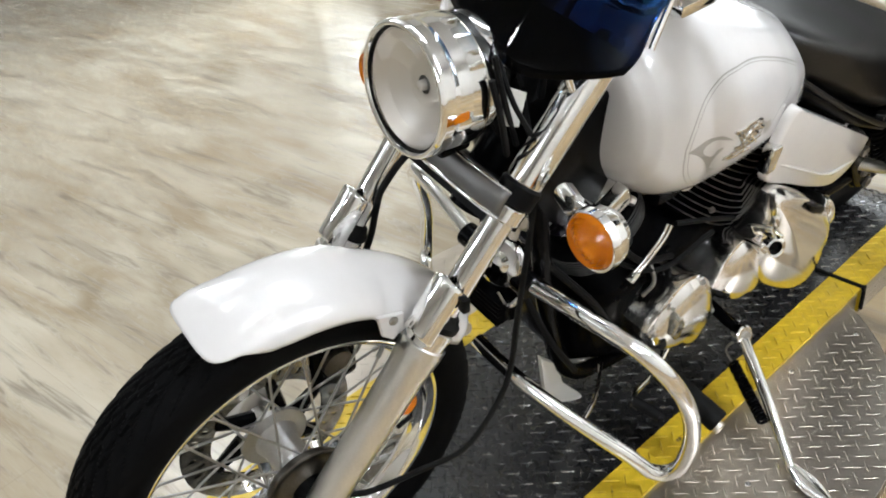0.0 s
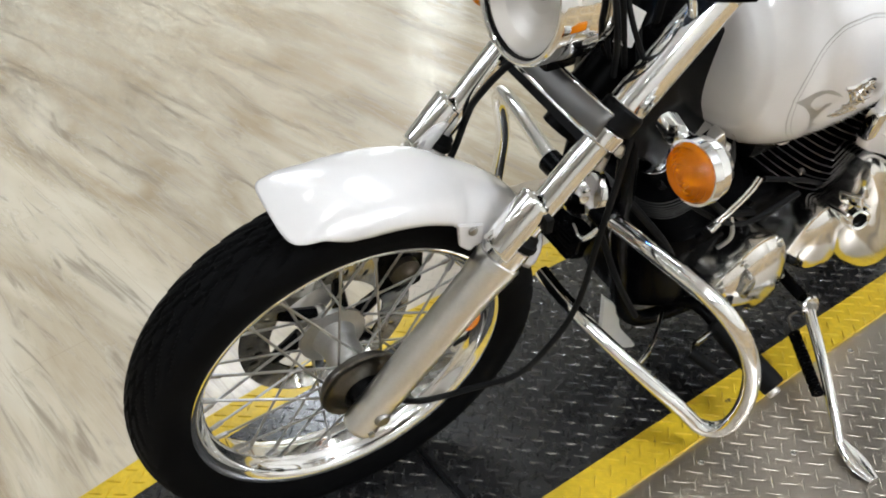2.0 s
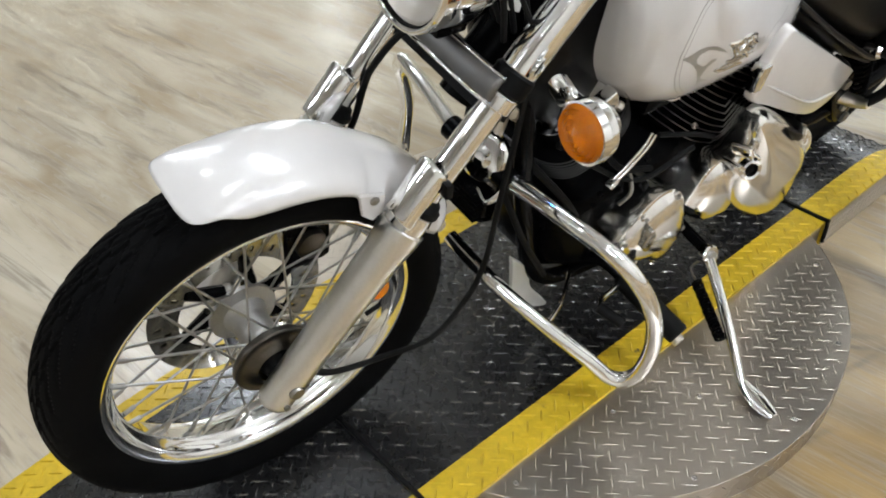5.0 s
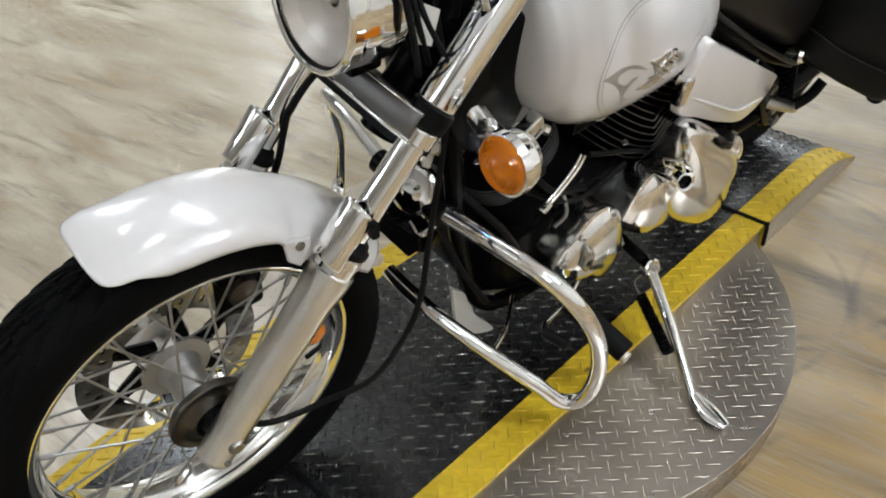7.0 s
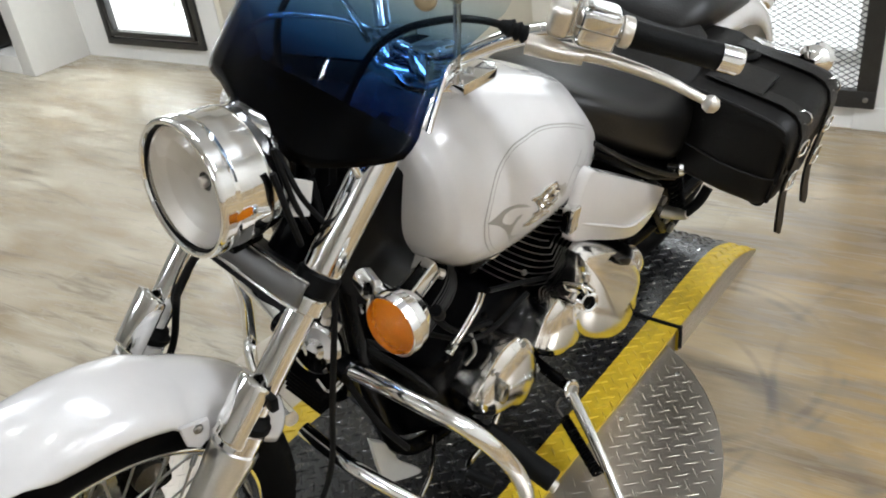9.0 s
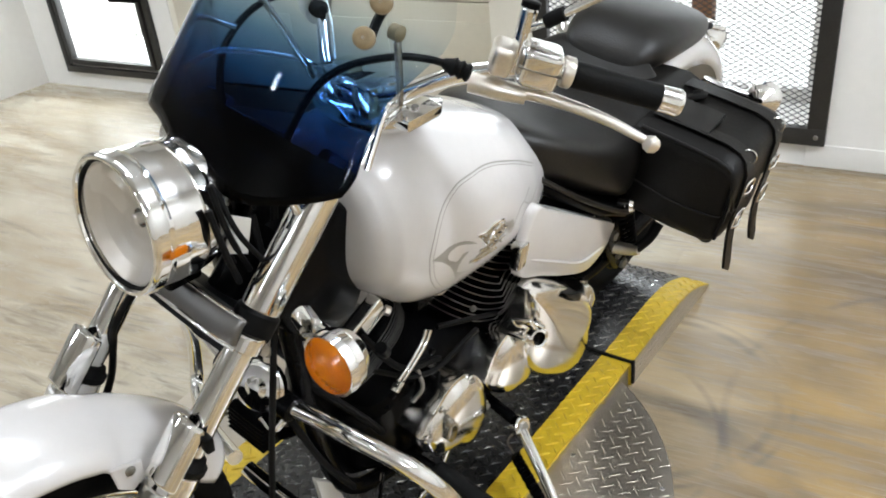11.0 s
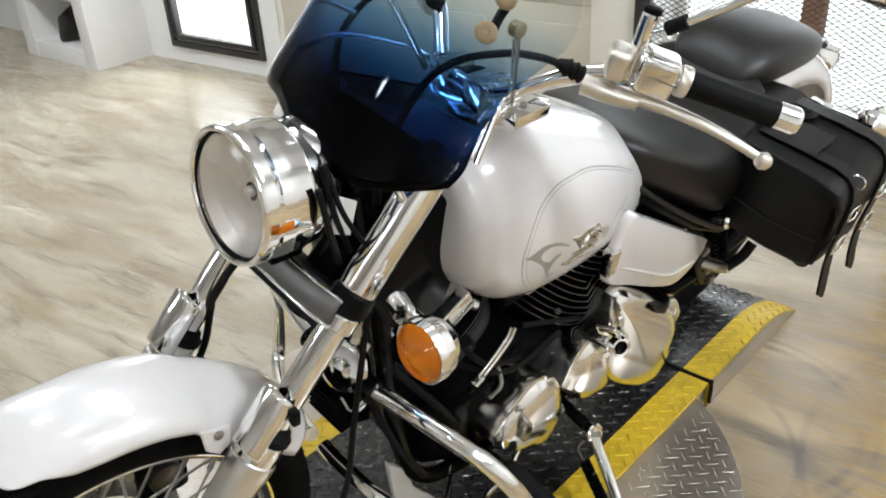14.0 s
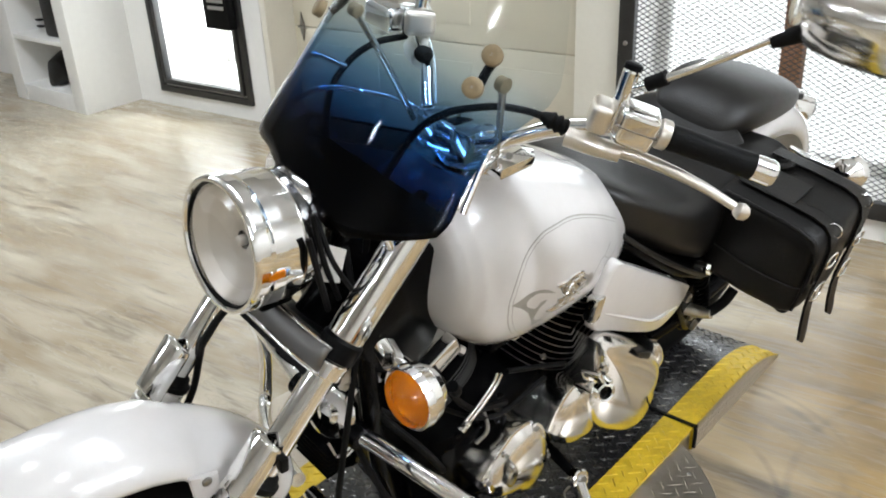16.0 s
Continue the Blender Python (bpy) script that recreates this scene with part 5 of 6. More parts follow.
# raised emblem: a winged shape made of plain strokes
STROKES = (((0.703, 0.684), (0.725, 0.684), (0.749, 0.684), (0.776, 0.683), (0.802, 0.684)), ((0.717, 0.727), (0.742, 0.722), (0.759, 0.724), (0.778, 0.722), (0.796, 0.716)), ((0.751, 0.696), (0.761, 0.705), (0.778, 0.710), (0.795, 0.710)), ((0.733, 0.715), (0.744, 0.700), (0.754, 0.686), (0.760, 0.674)), ((0.712, 0.679), (0.735, 0.675), (0.758, 0.672), (0.782, 0.668)), ((0.742, 0.716), (0.752, 0.703), (0.764, 0.692), (0.778, 0.686)), ((0.764, 0.719), (0.774, 0.705), (0.788, 0.696), (0.803, 0.694)), ((0.782, 0.720), (0.792, 0.707), (0.806, 0.698)), ((0.768, 0.700), (0.780, 0.690), (0.794, 0.676)), ((0.726, 0.694), (0.740, 0.690), (0.752, 0.690)))
emblem = part("emblem", tank_patch([(0.722, 0.722), (0.760, 0.722), (0.796, 0.716), (0.808, 0.698), (0.800, 0.682), (0.764, 0.674), (0.728, 0.680), (0.744, 0.700)], 0.002, 50), BADGE, tank, "chromed winged emblem of plain strokes")
for i, s in enumerate(STROKES):
    part("stroke", tube([on_tank(y, z, 0.0035 + 0.001 * (i % 3)) for y, z in s], 0.0028, 8, 4), CHROME if i % 3 else BADGE, emblem, "chromed stroke of the emblem")
for path in (((0.831, 0.682), (0.844, 0.698), (0.857, 0.710), (0.872, 0.713), (0.885, 0.721), (0.895, 0.725)), ((0.872, 0.710), (0.893, 0.697), (0.909, 0.701), (0.929, 0.712), (0.938, 0.716)), ((0.849, 0.677), (0.866, 0.687), (0.886, 0.691))):
    part("trim_line", tank_line(path, 0.0014, 8), GREY_PAINT, tank, "grey line running up to the rear edge")
part("tank_seam", tank_line([(0.575, 0.634), (0.608, 0.596), (0.688, 0.583), (0.788, 0.578), (0.888, 0.583)], 0.0035, 6, 0.002), WHITE_PAINT, tank)
part("filler_cap", lathe([(0, 0.034), (0.010, 0.034), (0.014, 0.028), (0.015, 0.01)], (0, 0.71, 0.900), (0, 0.2, 1), 32), CHROME, tank)
dash = part("instrument_console", loft([super_ring(0, 0.915 - 0.25 * (y - 0.6), w, h, y, 24, 2.6) for y, w, h in ((0.575, 0.03, 0.014), (0.59, 0.058, 0.024), (0.64, 0.066, 0.030), (0.70, 0.058, 0.026), (0.76, 0.040, 0.018), (0.80, 0.02, 0.008))]), CHROME, bike, "chromed instrument console on the tank")
part("dial", lathe([(0, 0.046), (0.016, 0.047), (0.020, 0.043), (0.018, 0.040), (0.014, 0.001)], (0, 0.63, 0.925), (0, -0.1, 1), 40), PLASTIC, dash, "black dial")
part("console_strap", box(0.052, 0.092, 0.622, 0.70, 0.910, 0.930, 0.006), CHROME, dash)
part("console_screw", lathe([(0, 0.006), (0.004, 0.005)], (0.072, 0.660, 0.930), (0, 0, 1), 8), STEEL, dash)

# frame
for s in (1, -1):
    part("downtube", tube([(0.03 * s, 0.42, 0.80), (0.055 * s, 0.44, 0.60), (0.075 * s, 0.47, 0.40), (0.09 * s, 0.53, 0.22), (0.10 * s, 0.64, 0.165), (0.11 * s, 0.90, 0.16), (0.12 * s, 1.08, 0.22), (0.115 * s, 1.16, 0.36)], 0.016, 14), BLACK, bike, "black frame tube")
    part("frame_rail", tube([(0.04 * s, 0.43, 0.80), (0.06 * s, 0.70, 0.66), (0.08 * s, 1.0, 0.61), (0.10 * s, 1.3, 0.60), (0.12 * s, 1.6, 0.62)], 0.015, 12), BLACK, bike)
    part("swingarm", tube([(0.10 * s, 1.14, 0.30), (0.135 * s, 1.3, 0.305), (0.135 * s, 1.63, 0.326)], 0.022, 14), BLACK, bike, "black swingarm")
    part("shock", tube([(0.13 * s, 1.28, 0.56), (0.135 * s, 1.40, 0.34)], 0.020, 12), BLACK, bike)
    part("neck_cover", side_dome([(0.415, 0.83), (0.388, 0.77), (0.405, 0.68), (0.455, 0.605), (0.53, 0.565), (0.590, 0.590), (0.600, 0.68), (0.575, 0.78), (0.50, 0.84)], 0.03 * s, 0.066 * s, 0.08), BLACK, bike, "black neck cover")
part("head_tube", lathe([(0.50, 0.040), (0.72, 0.040)], leg(0, 0, -0.062), UP, 24), BLACK, bike)

# crash bars
for s in (1, -1):
    g = [(0.055, 0.415, 0.505), (0.10, 0.427, 0.504), (0.16, 0.438, 0.503), (0.22, 0.450, 0.500), (0.275, 0.466, 0.488), (0.318, 0.492, 0.445), (0.341, 0.528, 0.370), (0.351, 0.550, 0.300), (0.355, 0.558, 0.240), (0.352, 0.556, 0.187), (0.338, 0.545, 0.160), (0.316, 0.527, 0.158), (0.280, 0.503, 0.186), (0.20, 0.455, 0.232), (0.113, 0.418, 0.268), (0.03, 0.405, 0.284), (-0.02, 0.402, 0.292)] if s > 0 else [(0.055, 0.415, 0.505), (0.22, 0.450, 0.500), (0.318, 0.492, 0.445), (0.351, 0.550, 0.300), (0.352, 0.556, 0.187), (0.316, 0.527, 0.158), (0.20, 0.457, 0.226), (0.06, 0.410, 0.278)]
    bars = part("crash_bar", tube([(x * s, y, z) for x, y, z in g], 0.0145, 20, 8), CHROME, bike, "bent chromed crash bar")
    part("crash_bar_brace", tube([(0.20 * s, 0.457, 0.225), (0.17 * s, 0.53, 0.22), (0.12 * s, 0.60, 0.21)], 0.004, 8), DARKCHROME, bars)
    part("crash_bar_clamp", lathe([(-0.02, 0.021), (0.02, 0.021)], (0.06 * s, 0.416, 0.505), (1, 0, 0), 18), BLACK, bars)

# engine
part("crankcase", loft([super_ring(0, 0.30, w, h, y, 32, 4) for y, w, h in ((0.535, 0.05, 0.06), (0.56, 0.095, 0.105), (0.63, 0.125, 0.128), (0.85, 0.130, 0.14), (1.0, 0.12, 0.13), (1.10, 0.09, 0.09))]), BLACK, bike, "black engine crankcase")
for name, foot, way, count, mat in (("front_cylinder", (0, 0.665, 0.40), (0, -0.55, 0.84), 18, BLACK), ("rear_cylinder", (0.015, 0.858, 0.395), (0, 0.48, 0.88), 14, BLACK)):
    foot, way = Vector(foot), Vector(way).normalized()
    cross = Vector((1, 0, 0)).cross(way)

    def slab(h0, h1, w, d, e=3.2):
        rings_ = []
        for h, k in ((h0, 0.985), (h0 + 0.0008, 1.0), (h1 - 0.0008, 1.0), (h1, 0.985)):
            rings_.append([foot + way * h + Vector((1, 0, 0)) * (w * k * math.copysign(abs(math.cos(t)) ** (2 / e), math.cos(t))) + cross * (d * k * math.copysign(abs(math.sin(t)) ** (2 / e), math.sin(t))) for t in [2 * math.pi * i / 40 for i in range(40)]])
        return loft(rings_)

    cyl = part(name, slab(0.0, 0.215, 0.074, 0.066), mat, bike, "finned black engine cylinder")
    for i in range(count):
        h = 0.028 + 0.0132 * i if name == "rear_cylinder" else 0.040 + 0.0096 * i
        fin = part("fin", slab(h, h + 0.0020, 0.116 + 0.004 * math.sin(i * 0.5), 0.098), [BLACK, FINEDGE if name == "rear_cylinder" else DARKFIN if i > 9 else BLACK], cyl, angle=30)
        for face in fin.data.polygons:
            face.material_index = 1 if len(face.vertices) == 4 else 0
    part("rocker_cover", slab(0.214, 0.252, 0.090, 0.072, 3.6), CHROME if name == "front_cylinder" else mat, cyl, "chromed rocker cover" if name == "front_cylinder" else "")
    part("spark_plug_cap", tube([foot + way * 0.19 + Vector((0.10, 0, 0)), foot + way * 0.20 + Vector((0.135, 0, 0)), foot + way * 0.23 + Vector((0.140, 0, 0))], 0.010, 12), PLASTIC, cyl)
part("head_bracket", box(-0.012, 0.012, -0.038, 0.038, -0.021, 0.021, 0.005, 3), CHROME, bike, "bright cylinder head bracket", pose(0.098, 0.546, 0.617, 30, 0, 0))
part("bracket_nut", lathe([(0, 0.008), (0.010, 0.008), (0.012, 0.005)], (0.100, 0.590, 0.612), (0.7, 0.5, -0.3), 6), CAST, bike)
for dy, dz in ((0.0, 0.0), (0.012, -0.009)):
    part("pushrod_tube", tube([(0.154, 0.574 + dy, 0.504 + dz), (0.155, 0.592 + dy, 0.520 + dz), (0.153, 0.626 + dy, 0.548 + dz), (0.150, 0.640 + dy, 0.568 + dz)], 0.0033, 10), CHROME, bike, "slim chromed tube")
part("tube_foot", box(-0.007, 0.007, -0.010, 0.010, -0.006, 0.006, 0.002), CHROME, bike, "", pose(0.154, 0.572, 0.493, 40, 0, 0))
part("carburettor_cap", lathe([(0, 0.016), (0.012, 0.019), (0.016, 0.021), (0.024, 0.018), (0.028, 0.010)], (0.11, 0.70, 0.615), (1, -0.2, 0.1), 24), CAST, bike, "cast carburettor cap")
part("carburettor", box(-0.06, 0.105, 0.675, 0.765, 0.545, 0.64, 0.015), BLACK, bike)
random.seed(11)
for i in range(9):
    y, z = random.uniform(0.58, 0.82), random.uniform(0.36, 0.56)
    part("engine_bolt", lathe([(0, 0.006), (0.007, 0.006), (0.008, 0.004)], (random.uniform(0.118, 0.132), y, z), (1, random.uniform(-0.4, 0.2), random.uniform(-0.2, 0.3)), 6), random.choice([STEEL, BLACK, BLACK, BLACK]), bike)
for a, b, c_, r in (((0.10, 0.52, 0.62), (0.135, 0.60, 0.50), (0.13, 0.72, 0.43), 0.006), ((0.08, 0.50, 0.55), (0.14, 0.66, 0.44), (0.15, 0.80, 0.46), 0.005), ((0.07, 0.46, 0.52), (0.12, 0.52, 0.44), (0.11, 0.60, 0.32), 0.007), ((0.13, 0.70, 0.52), (0.15, 0.78, 0.50), (0.14, 0.88, 0.44), 0.005), ((0.05, 0.43, 0.46), (0.10, 0.46, 0.36), (0.12, 0.52, 0.25), 0.006)):
    part("engine_hose", tube([a, b, c_], r, 8), GRIPM, bike, "black rubber hose")
# chromed side covers
gen = part("generator_cover", lid_cover([(0.621, 0.336), (0.644, 0.280), (0.704, 0.245), (0.771, 0.195), (0.813, 0.200), (0.830, 0.263), (0.800, 0.346), (0.746, 0.406), (0.699, 0.413), (0.662, 0.385), (0.635, 0.355)], 0.095, 0.212, DOMED, (0.0, -0.025)), POLISHED, bike, "polished engine side cover", angle=35)
part("cover_badge", lid_cover([(0.654, 0.330), (0.664, 0.371), (0.678, 0.365), (0.688, 0.337), (0.677, 0.304)], 0.196, 0.2135, RIMMED), DARKCHROME, gen)
for k in (0, 3, 5, 7, 9):
    y, z = [(0.621, 0.336), (0.644, 0.280), (0.704, 0.245), (0.771, 0.195), (0.813, 0.200), (0.830, 0.263), (0.800, 0.346), (0.746, 0.406), (0.699, 0.413), (0.662, 0.385), (0.635, 0.355)][k]
    y, z = y + (0.765 - y) * 0.10, z + (0.280 - z) * 0.10
    boss = part("bolt_boss", lathe([(0, 0.0105), (0.020, 0.0100), (0.022, 0.0080)], (0.165, y, z), (1, 0, 0), 20), POLISHED, gen)
    part("cover_bolt", lathe([(0, 0.0055), (0.005, 0.0055), (0.0065, 0.0040), (0.0065, 0.0026), (0.004, 0.0024)], (0.1865, y, z), (1, 0, 0), 12), STEEL, boss)
drive = part("drive_cover", lid_cover([(0.874, 0.536), (0.928, 0.522), (1.062, 0.429), (1.183, 0.320), (1.204, 0.245), (1.217, 0.187), (1.195, 0.128), (1.119, 0.140), (1.030, 0.196), (0.952, 0.269), (0.916, 0.352), (0.920, 0.411), (0.892, 0.487)], 0.085, 0.232, BULGED, (0.02, -0.055)), POLISHED, bike, "bulbous chromed drive cover", angle=60)
part("drive_arm", lid_cover([(0.823, 0.317), (0.871, 0.254), (0.928, 0.234), (0.993, 0.222), (0.988, 0.279), (0.935, 0.371), (0.880, 0.409), (0.840, 0.377)], 0.095, 0.206, DOMED, (0.0, -0.025)), POLISHED, drive, "chromed arm of the cover", angle=35)
part("rear_lobe", lid_cover([(1.144, 0.385), (1.188, 0.355), (1.227, 0.290), (1.204, 0.249), (1.164, 0.295), (1.162, 0.338)], 0.120, 0.205, DOMED), CHROME, drive, "chromed rear end of the cover", angle=35)
part("drive_recess", lid_cover([(0.992, 0.467), (1.075, 0.419), (1.075, 0.396), (1.029, 0.428)], 0.160, 0.2215, RIMMED), BLACK, drive, "black slot in the chromed cover")
for label_, place, turn, size in (("folded chromed bracket", (0.205, 0.872, 0.462), (28, -18, 12), (0.020, 0.004, 0.016)), ("folded chromed bracket", (0.208, 0.858, 0.438), (-40, -10, 0), (0.020, 0.014, 0.004)), ("folded chromed bracket", (0.212, 0.905, 0.440), (-55, 12, 20), (0.015, 0.013, 0.003))):
    w, d, h = size
    part("drive_clip", box(-w, w, -d, d, -h, h, 0.003, 3), CHROME, drive, label_, pose(*place, *turn))
ring = part("clip_ring", lathe([(-0.010, 0.018), (-0.008, 0.021), (0.008, 0.021), (0.010, 0.018), (0.008, 0.014), (-0.008, 0.014)], (0.214, 0.922, 0.398), (0.86, -0.35, 0.3), 28), CHROME, drive, "chromed ring")
part("ring_core", lathe([(-0.008, 0.014), (0.002, 0.013)], (0.214, 0.922, 0.398), (0.86, -0.35, 0.3), 24), BLACK, ring)
part("clutch_arm", tube([(0.13, 0.655, 0.455), (0.150, 0.650, 0.425), (0.146, 0.632, 0.400)], 0.004, 10), STEEL, bike)

# controls and stand
peg = part("foot_peg", lathe([(0, 0.017), (0.006, 0.0215), (0.15, 0.0225), (0.154, 0.0205)], (0.19, 0.664, 0.224), (0.153, 0.011, -0.024), 24), GRIPM, bike, "black rubber foot peg")
part("peg_cap", lathe([(0, 0.012), (0.008, 0.012), (0.010, 0.008)], (0.343, 0.668, 0.198), (0.98, 0.07, -0.15), 14), CAST, peg)
part("peg_arm", tube([(0.11, 0.63, 0.22), (0.15, 0.65, 0.235), (0.20, 0.665, 0.222)], 0.011, 10), BLACK, peg)
part("shift_lever", tube([(0.17, 0.74, 0.23), (0.20, 0.66, 0.22), (0.215, 0.585, 0.235), (0.24, 0.545, 0.262)], 0.006, 10), CHROME, bike, "chromed shift lever")
part("shift_pedal", tube([(0.235, 0.545, 0.262), (0.285, 0.560, 0.258)], 0.010, 12), GRIPM, bike)
TO_BIKE = BIKE_AT.inverted()
foot = TO_BIKE @ Vector((0.548, 0.728, 0.056))
heel = TO_BIKE @ Vector((0.470, 0.742, 0.060))
pivot = Vector((0.240, 0.880, 0.199))
stand = part("side_stand", tube([pivot, pivot * 0.5 + heel * 0.5 + Vector((0.004, 0, 0.004)), heel], (0.0115, 0.0095), 14), CHROME, bike, "chromed side stand, folded out")
part("stand_eye", lathe([(-0.011, 0.018), (-0.008, 0.021), (0.008, 0.021), (0.011, 0.018)], pivot, (0.75, -0.1, 0.45), 24), CHROME, stand)
part("stand_bolt", lathe([(0, 0.010), (0.016, 0.010), (0.017, 0.007)], pivot, (0.75, -0.1, 0.45), 6), STEEL, stand)
flat = []
for k in range(9):
    t = k / 8
    c = heel.lerp(foot, t) + (TO_BIKE.to_3x3() @ Vector((0, 0, 1))) * (0.010 * (1 - t) ** 2 + 0.002)
    wide = TO_BIKE.to_3x3() @ Vector((0.17, 0.98, 0))
    up = TO_BIKE.to_3x3() @ Vector((0, 0, 1))
    hw, hh = 0.011 + 0.010 * math.sin(t * math.pi), 0.0075 - 0.003 * t
    flat.append([c + wide * (hw * math.cos(a)) + up * (hh * math.sin(a)) for a in [2 * math.pi * i / 14 for i in range(14)]])
part("stand_foot", loft(flat), CHROME, stand, "flattened chromed foot")
coil = []
s0, s1 = pivot + Vector((-0.012, -0.012, -0.050)), pivot * 0.30 + heel * 0.70 + Vector((-0.014, -0.010, -0.002))
w = (s1 - s0).normalized()
u = w.orthogonal().normalized()
v = w.cross(u)
for i in range(190):
    t = i / 189
    if 0.18 < t < 0.95:
        coil.append(s0.lerp(s1, t) + (u * math.cos(i * 0.85) + v * math.sin(i * 0.85)) * 0.0095)
part("stand_spring", tube(coil, 0.0032, 5, 1), BLACK, stand, "black coil spring")
part("spring_hook", tube([pivot + Vector((-0.006, -0.004, -0.02)), s0, s0.lerp(s1, 0.2)], 0.0025, 6), STEEL, stand)
part("stand_lug", tube([(0.11, 0.90, 0.20), (0.18, 0.89, 0.20), (0.225, 0.885, 0.200)], 0.012, 12), BLACK, bike)
# pale plate added to fill a bright patch, not a known part
part("pale_plate", side_dome([(0.452, 0.312), (0.509, 0.242), (0.534, 0.172), (0.610, 0.060), (0.524, 0.116), (0.486, 0.178)], 0.084, 0.092, 0.03, 2), PALE_METAL, bike, "pale flat plate low on the frame")

# side cover, seats, rear
COVER = [(0.858, 0.600), (0.862, 0.660), (0.884, 0.702), (0.93, 0.678), (1.035, 0.614), (1.15, 0.544), (1.250, 0.482), (1.266, 0.462), (1.246, 0.418), (1.200, 0.396), (1.150, 0.402), (1.06, 0.446), (0.95, 0.510), (0.872, 0.554)]
sc = part("side_cover", side_dome(COVER, 0.163, 0.180, 0.06, 5), WHITE_PAINT, bike, "pearl white side cover", angle=60)
part("cover_ridge", tube([(0.176, 0.880, 0.592), (0.182, 1.00, 0.520), (0.183, 1.12, 0.452), (0.178, 1.225, 0.432)], 0.0035, 8), WHITE_PAINT, sc)
part("cover_tab", box(0.162, 0.186, 0.845, 0.872, 0.585, 0.640, 0.006), CHROME, sc, "chromed cover tab")
part("side_cover", side_dome(COVER, -0.150, -0.180, 0.06, 5), WHITE_PAINT, bike, "pearl white side cover")
seat_keys = [(0.935, 0.070, 0.742, 0.036), (0.955, 0.110, 0.738, 0.046), (1.00, 0.140, 0.722, 0.055), (1.08, 0.168, 0.684, 0.063), (1.16, 0.188, 0.648, 0.074), (1.24, 0.198, 0.622, 0.092), (1.32, 0.194, 0.620, 0.112), (1.38, 0.172, 0.648, 0.120), (1.41, 0.14, 0.675, 0.108), (1.43, 0.09, 0.70, 0.085)]
seat = part("rider_seat", loft([super_ring(0, z, w_, h, y, 40, 3.6) for y, w_, z, h in seat_keys]), LEATHER, bike, "black leather rider seat", angle=75)
seat.modifiers.new("smooth", "SUBSURF").render_levels = 2
part("seat_base", loft([super_ring(0, z, w_, 0.017, y, 28, 3) for y, w_, z in ((0.93, 0.10, 0.700), (1.03, 0.168, 0.640), (1.15, 0.192, 0.562), (1.26, 0.198, 0.508), (1.38, 0.17, 0.505))]), PLASTIC, bike, "black seat base")
part("seat_piping", tube([(0.135, 0.965, 0.700), (0.172, 1.05, 0.640), (0.195, 1.15, 0.578), (0.202, 1.25, 0.524), (0.192, 1.34, 0.508)], 0.0055, 8), LEATHER, bike, "rolled leather edge of the seat")
part("seat_bolt", lathe([(0, 0.010), (0.02, 0.012), (0.026, 0.016), (0.034, 0.014), (0.036, 0.006)], (0.178, 1.245, 0.535), (0.9, 0.25, 0.2), 18), CHROME, bike, "chromed seat bolt")
pad = part("passenger_seat", loft([super_ring(0, z, w_, h, y, 40, 2.6) for y, w_, z, h in [(1.365, 0.06, 0.748, 0.020), (1.385, 0.092, 0.760, 0.036), (1.43, 0.112, 0.776, 0.050), (1.50, 0.120, 0.782, 0.056), (1.58, 0.118, 0.776, 0.054), (1.68, 0.105, 0.758, 0.048), (1.77, 0.084, 0.737, 0.038), (1.83, 0.058, 0.724, 0.026), (1.86, 0.030, 0.716, 0.012)]]), LEATHER, bike, "black leather passenger seat", angle=75)
pad.modifiers.new("smooth", "SUBSURF").render_levels = 2
rear_shape = [(-0.055, 0.195), (-0.075, 0.22), (-0.086, 0.255), (-0.080, 0.29), (-0.06, 0.312), (-0.03, 0.322), (0, 0.325), (0.03, 0.322), (0.06, 0.312), (0.080, 0.29), (0.086, 0.255), (0.075, 0.22), (0.055, 0.195)]
rear = part("rear_wheel", lathe([(-0.08, 0.03), (-0.07, 0.07), (-0.03, 0.05), (0.03, 0.05), (0.07, 0.07), (0.08, 0.03)], (0, 1.61, 0.326), (1, 0, 0), 32), ALLOY, bike, "spoked rear wheel")
part("tyre", tyre_bm((0, 1.61, 0.326), rear_shape, 120, lambda i, x, r: 0.004 if r > 0.30 and i % 8 == 0 and abs(x) > 0.02 else 0.0), RUBBER, rear, "wide black rear tyre")
part("rim", lathe([(-0.060, 0.200), (-0.05, 0.188), (0, 0.175), (0.05, 0.188), (0.060, 0.200), (0.05, 0.204), (0, 0.185), (-0.05, 0.204), (-0.06, 0.200)], (0, 1.61, 0.326), (1, 0, 0), 80, caps=False), CHROME, rear)
for i in range(20):
    t = radians(18 * i)
    part("spoke", tube([(0.06 * (1 if i % 2 else -1), 1.61 + 0.06 * math.cos(t), 0.326 + 0.06 * math.sin(t)), (0.01 * (1 if i % 2 else -1), 1.61 + 0.178 * math.cos(t + 0.5), 0.326 + 0.178 * math.sin(t + 0.5))], 0.0018, 5), CHROME, rear)
rf = []
for i in range(29):
    f = radians(-30 + 128 * i / 28)
    half = 0.112 - 0.018 * max(0, i - 20) / 8
    ring = []
    for k in range(17):
        q = -1 + k / 8
        r = 0.375 + 0.060 * math.cos(q * math.pi / 2) ** 0.7 if abs(q) < 1 else 0.365
        ring.append(Vector((half * math.copysign(math.sin(abs(q) * math.pi / 2) ** 0.85, q), 1.61 + r * math.sin(f), 0.326 + r * math.cos(f))))
    rf.append(ring)
fen = part("rear_fender", loft(rf, closed=False), WHITE_PAINT, bike, "pearl white rear fender", angle=60)
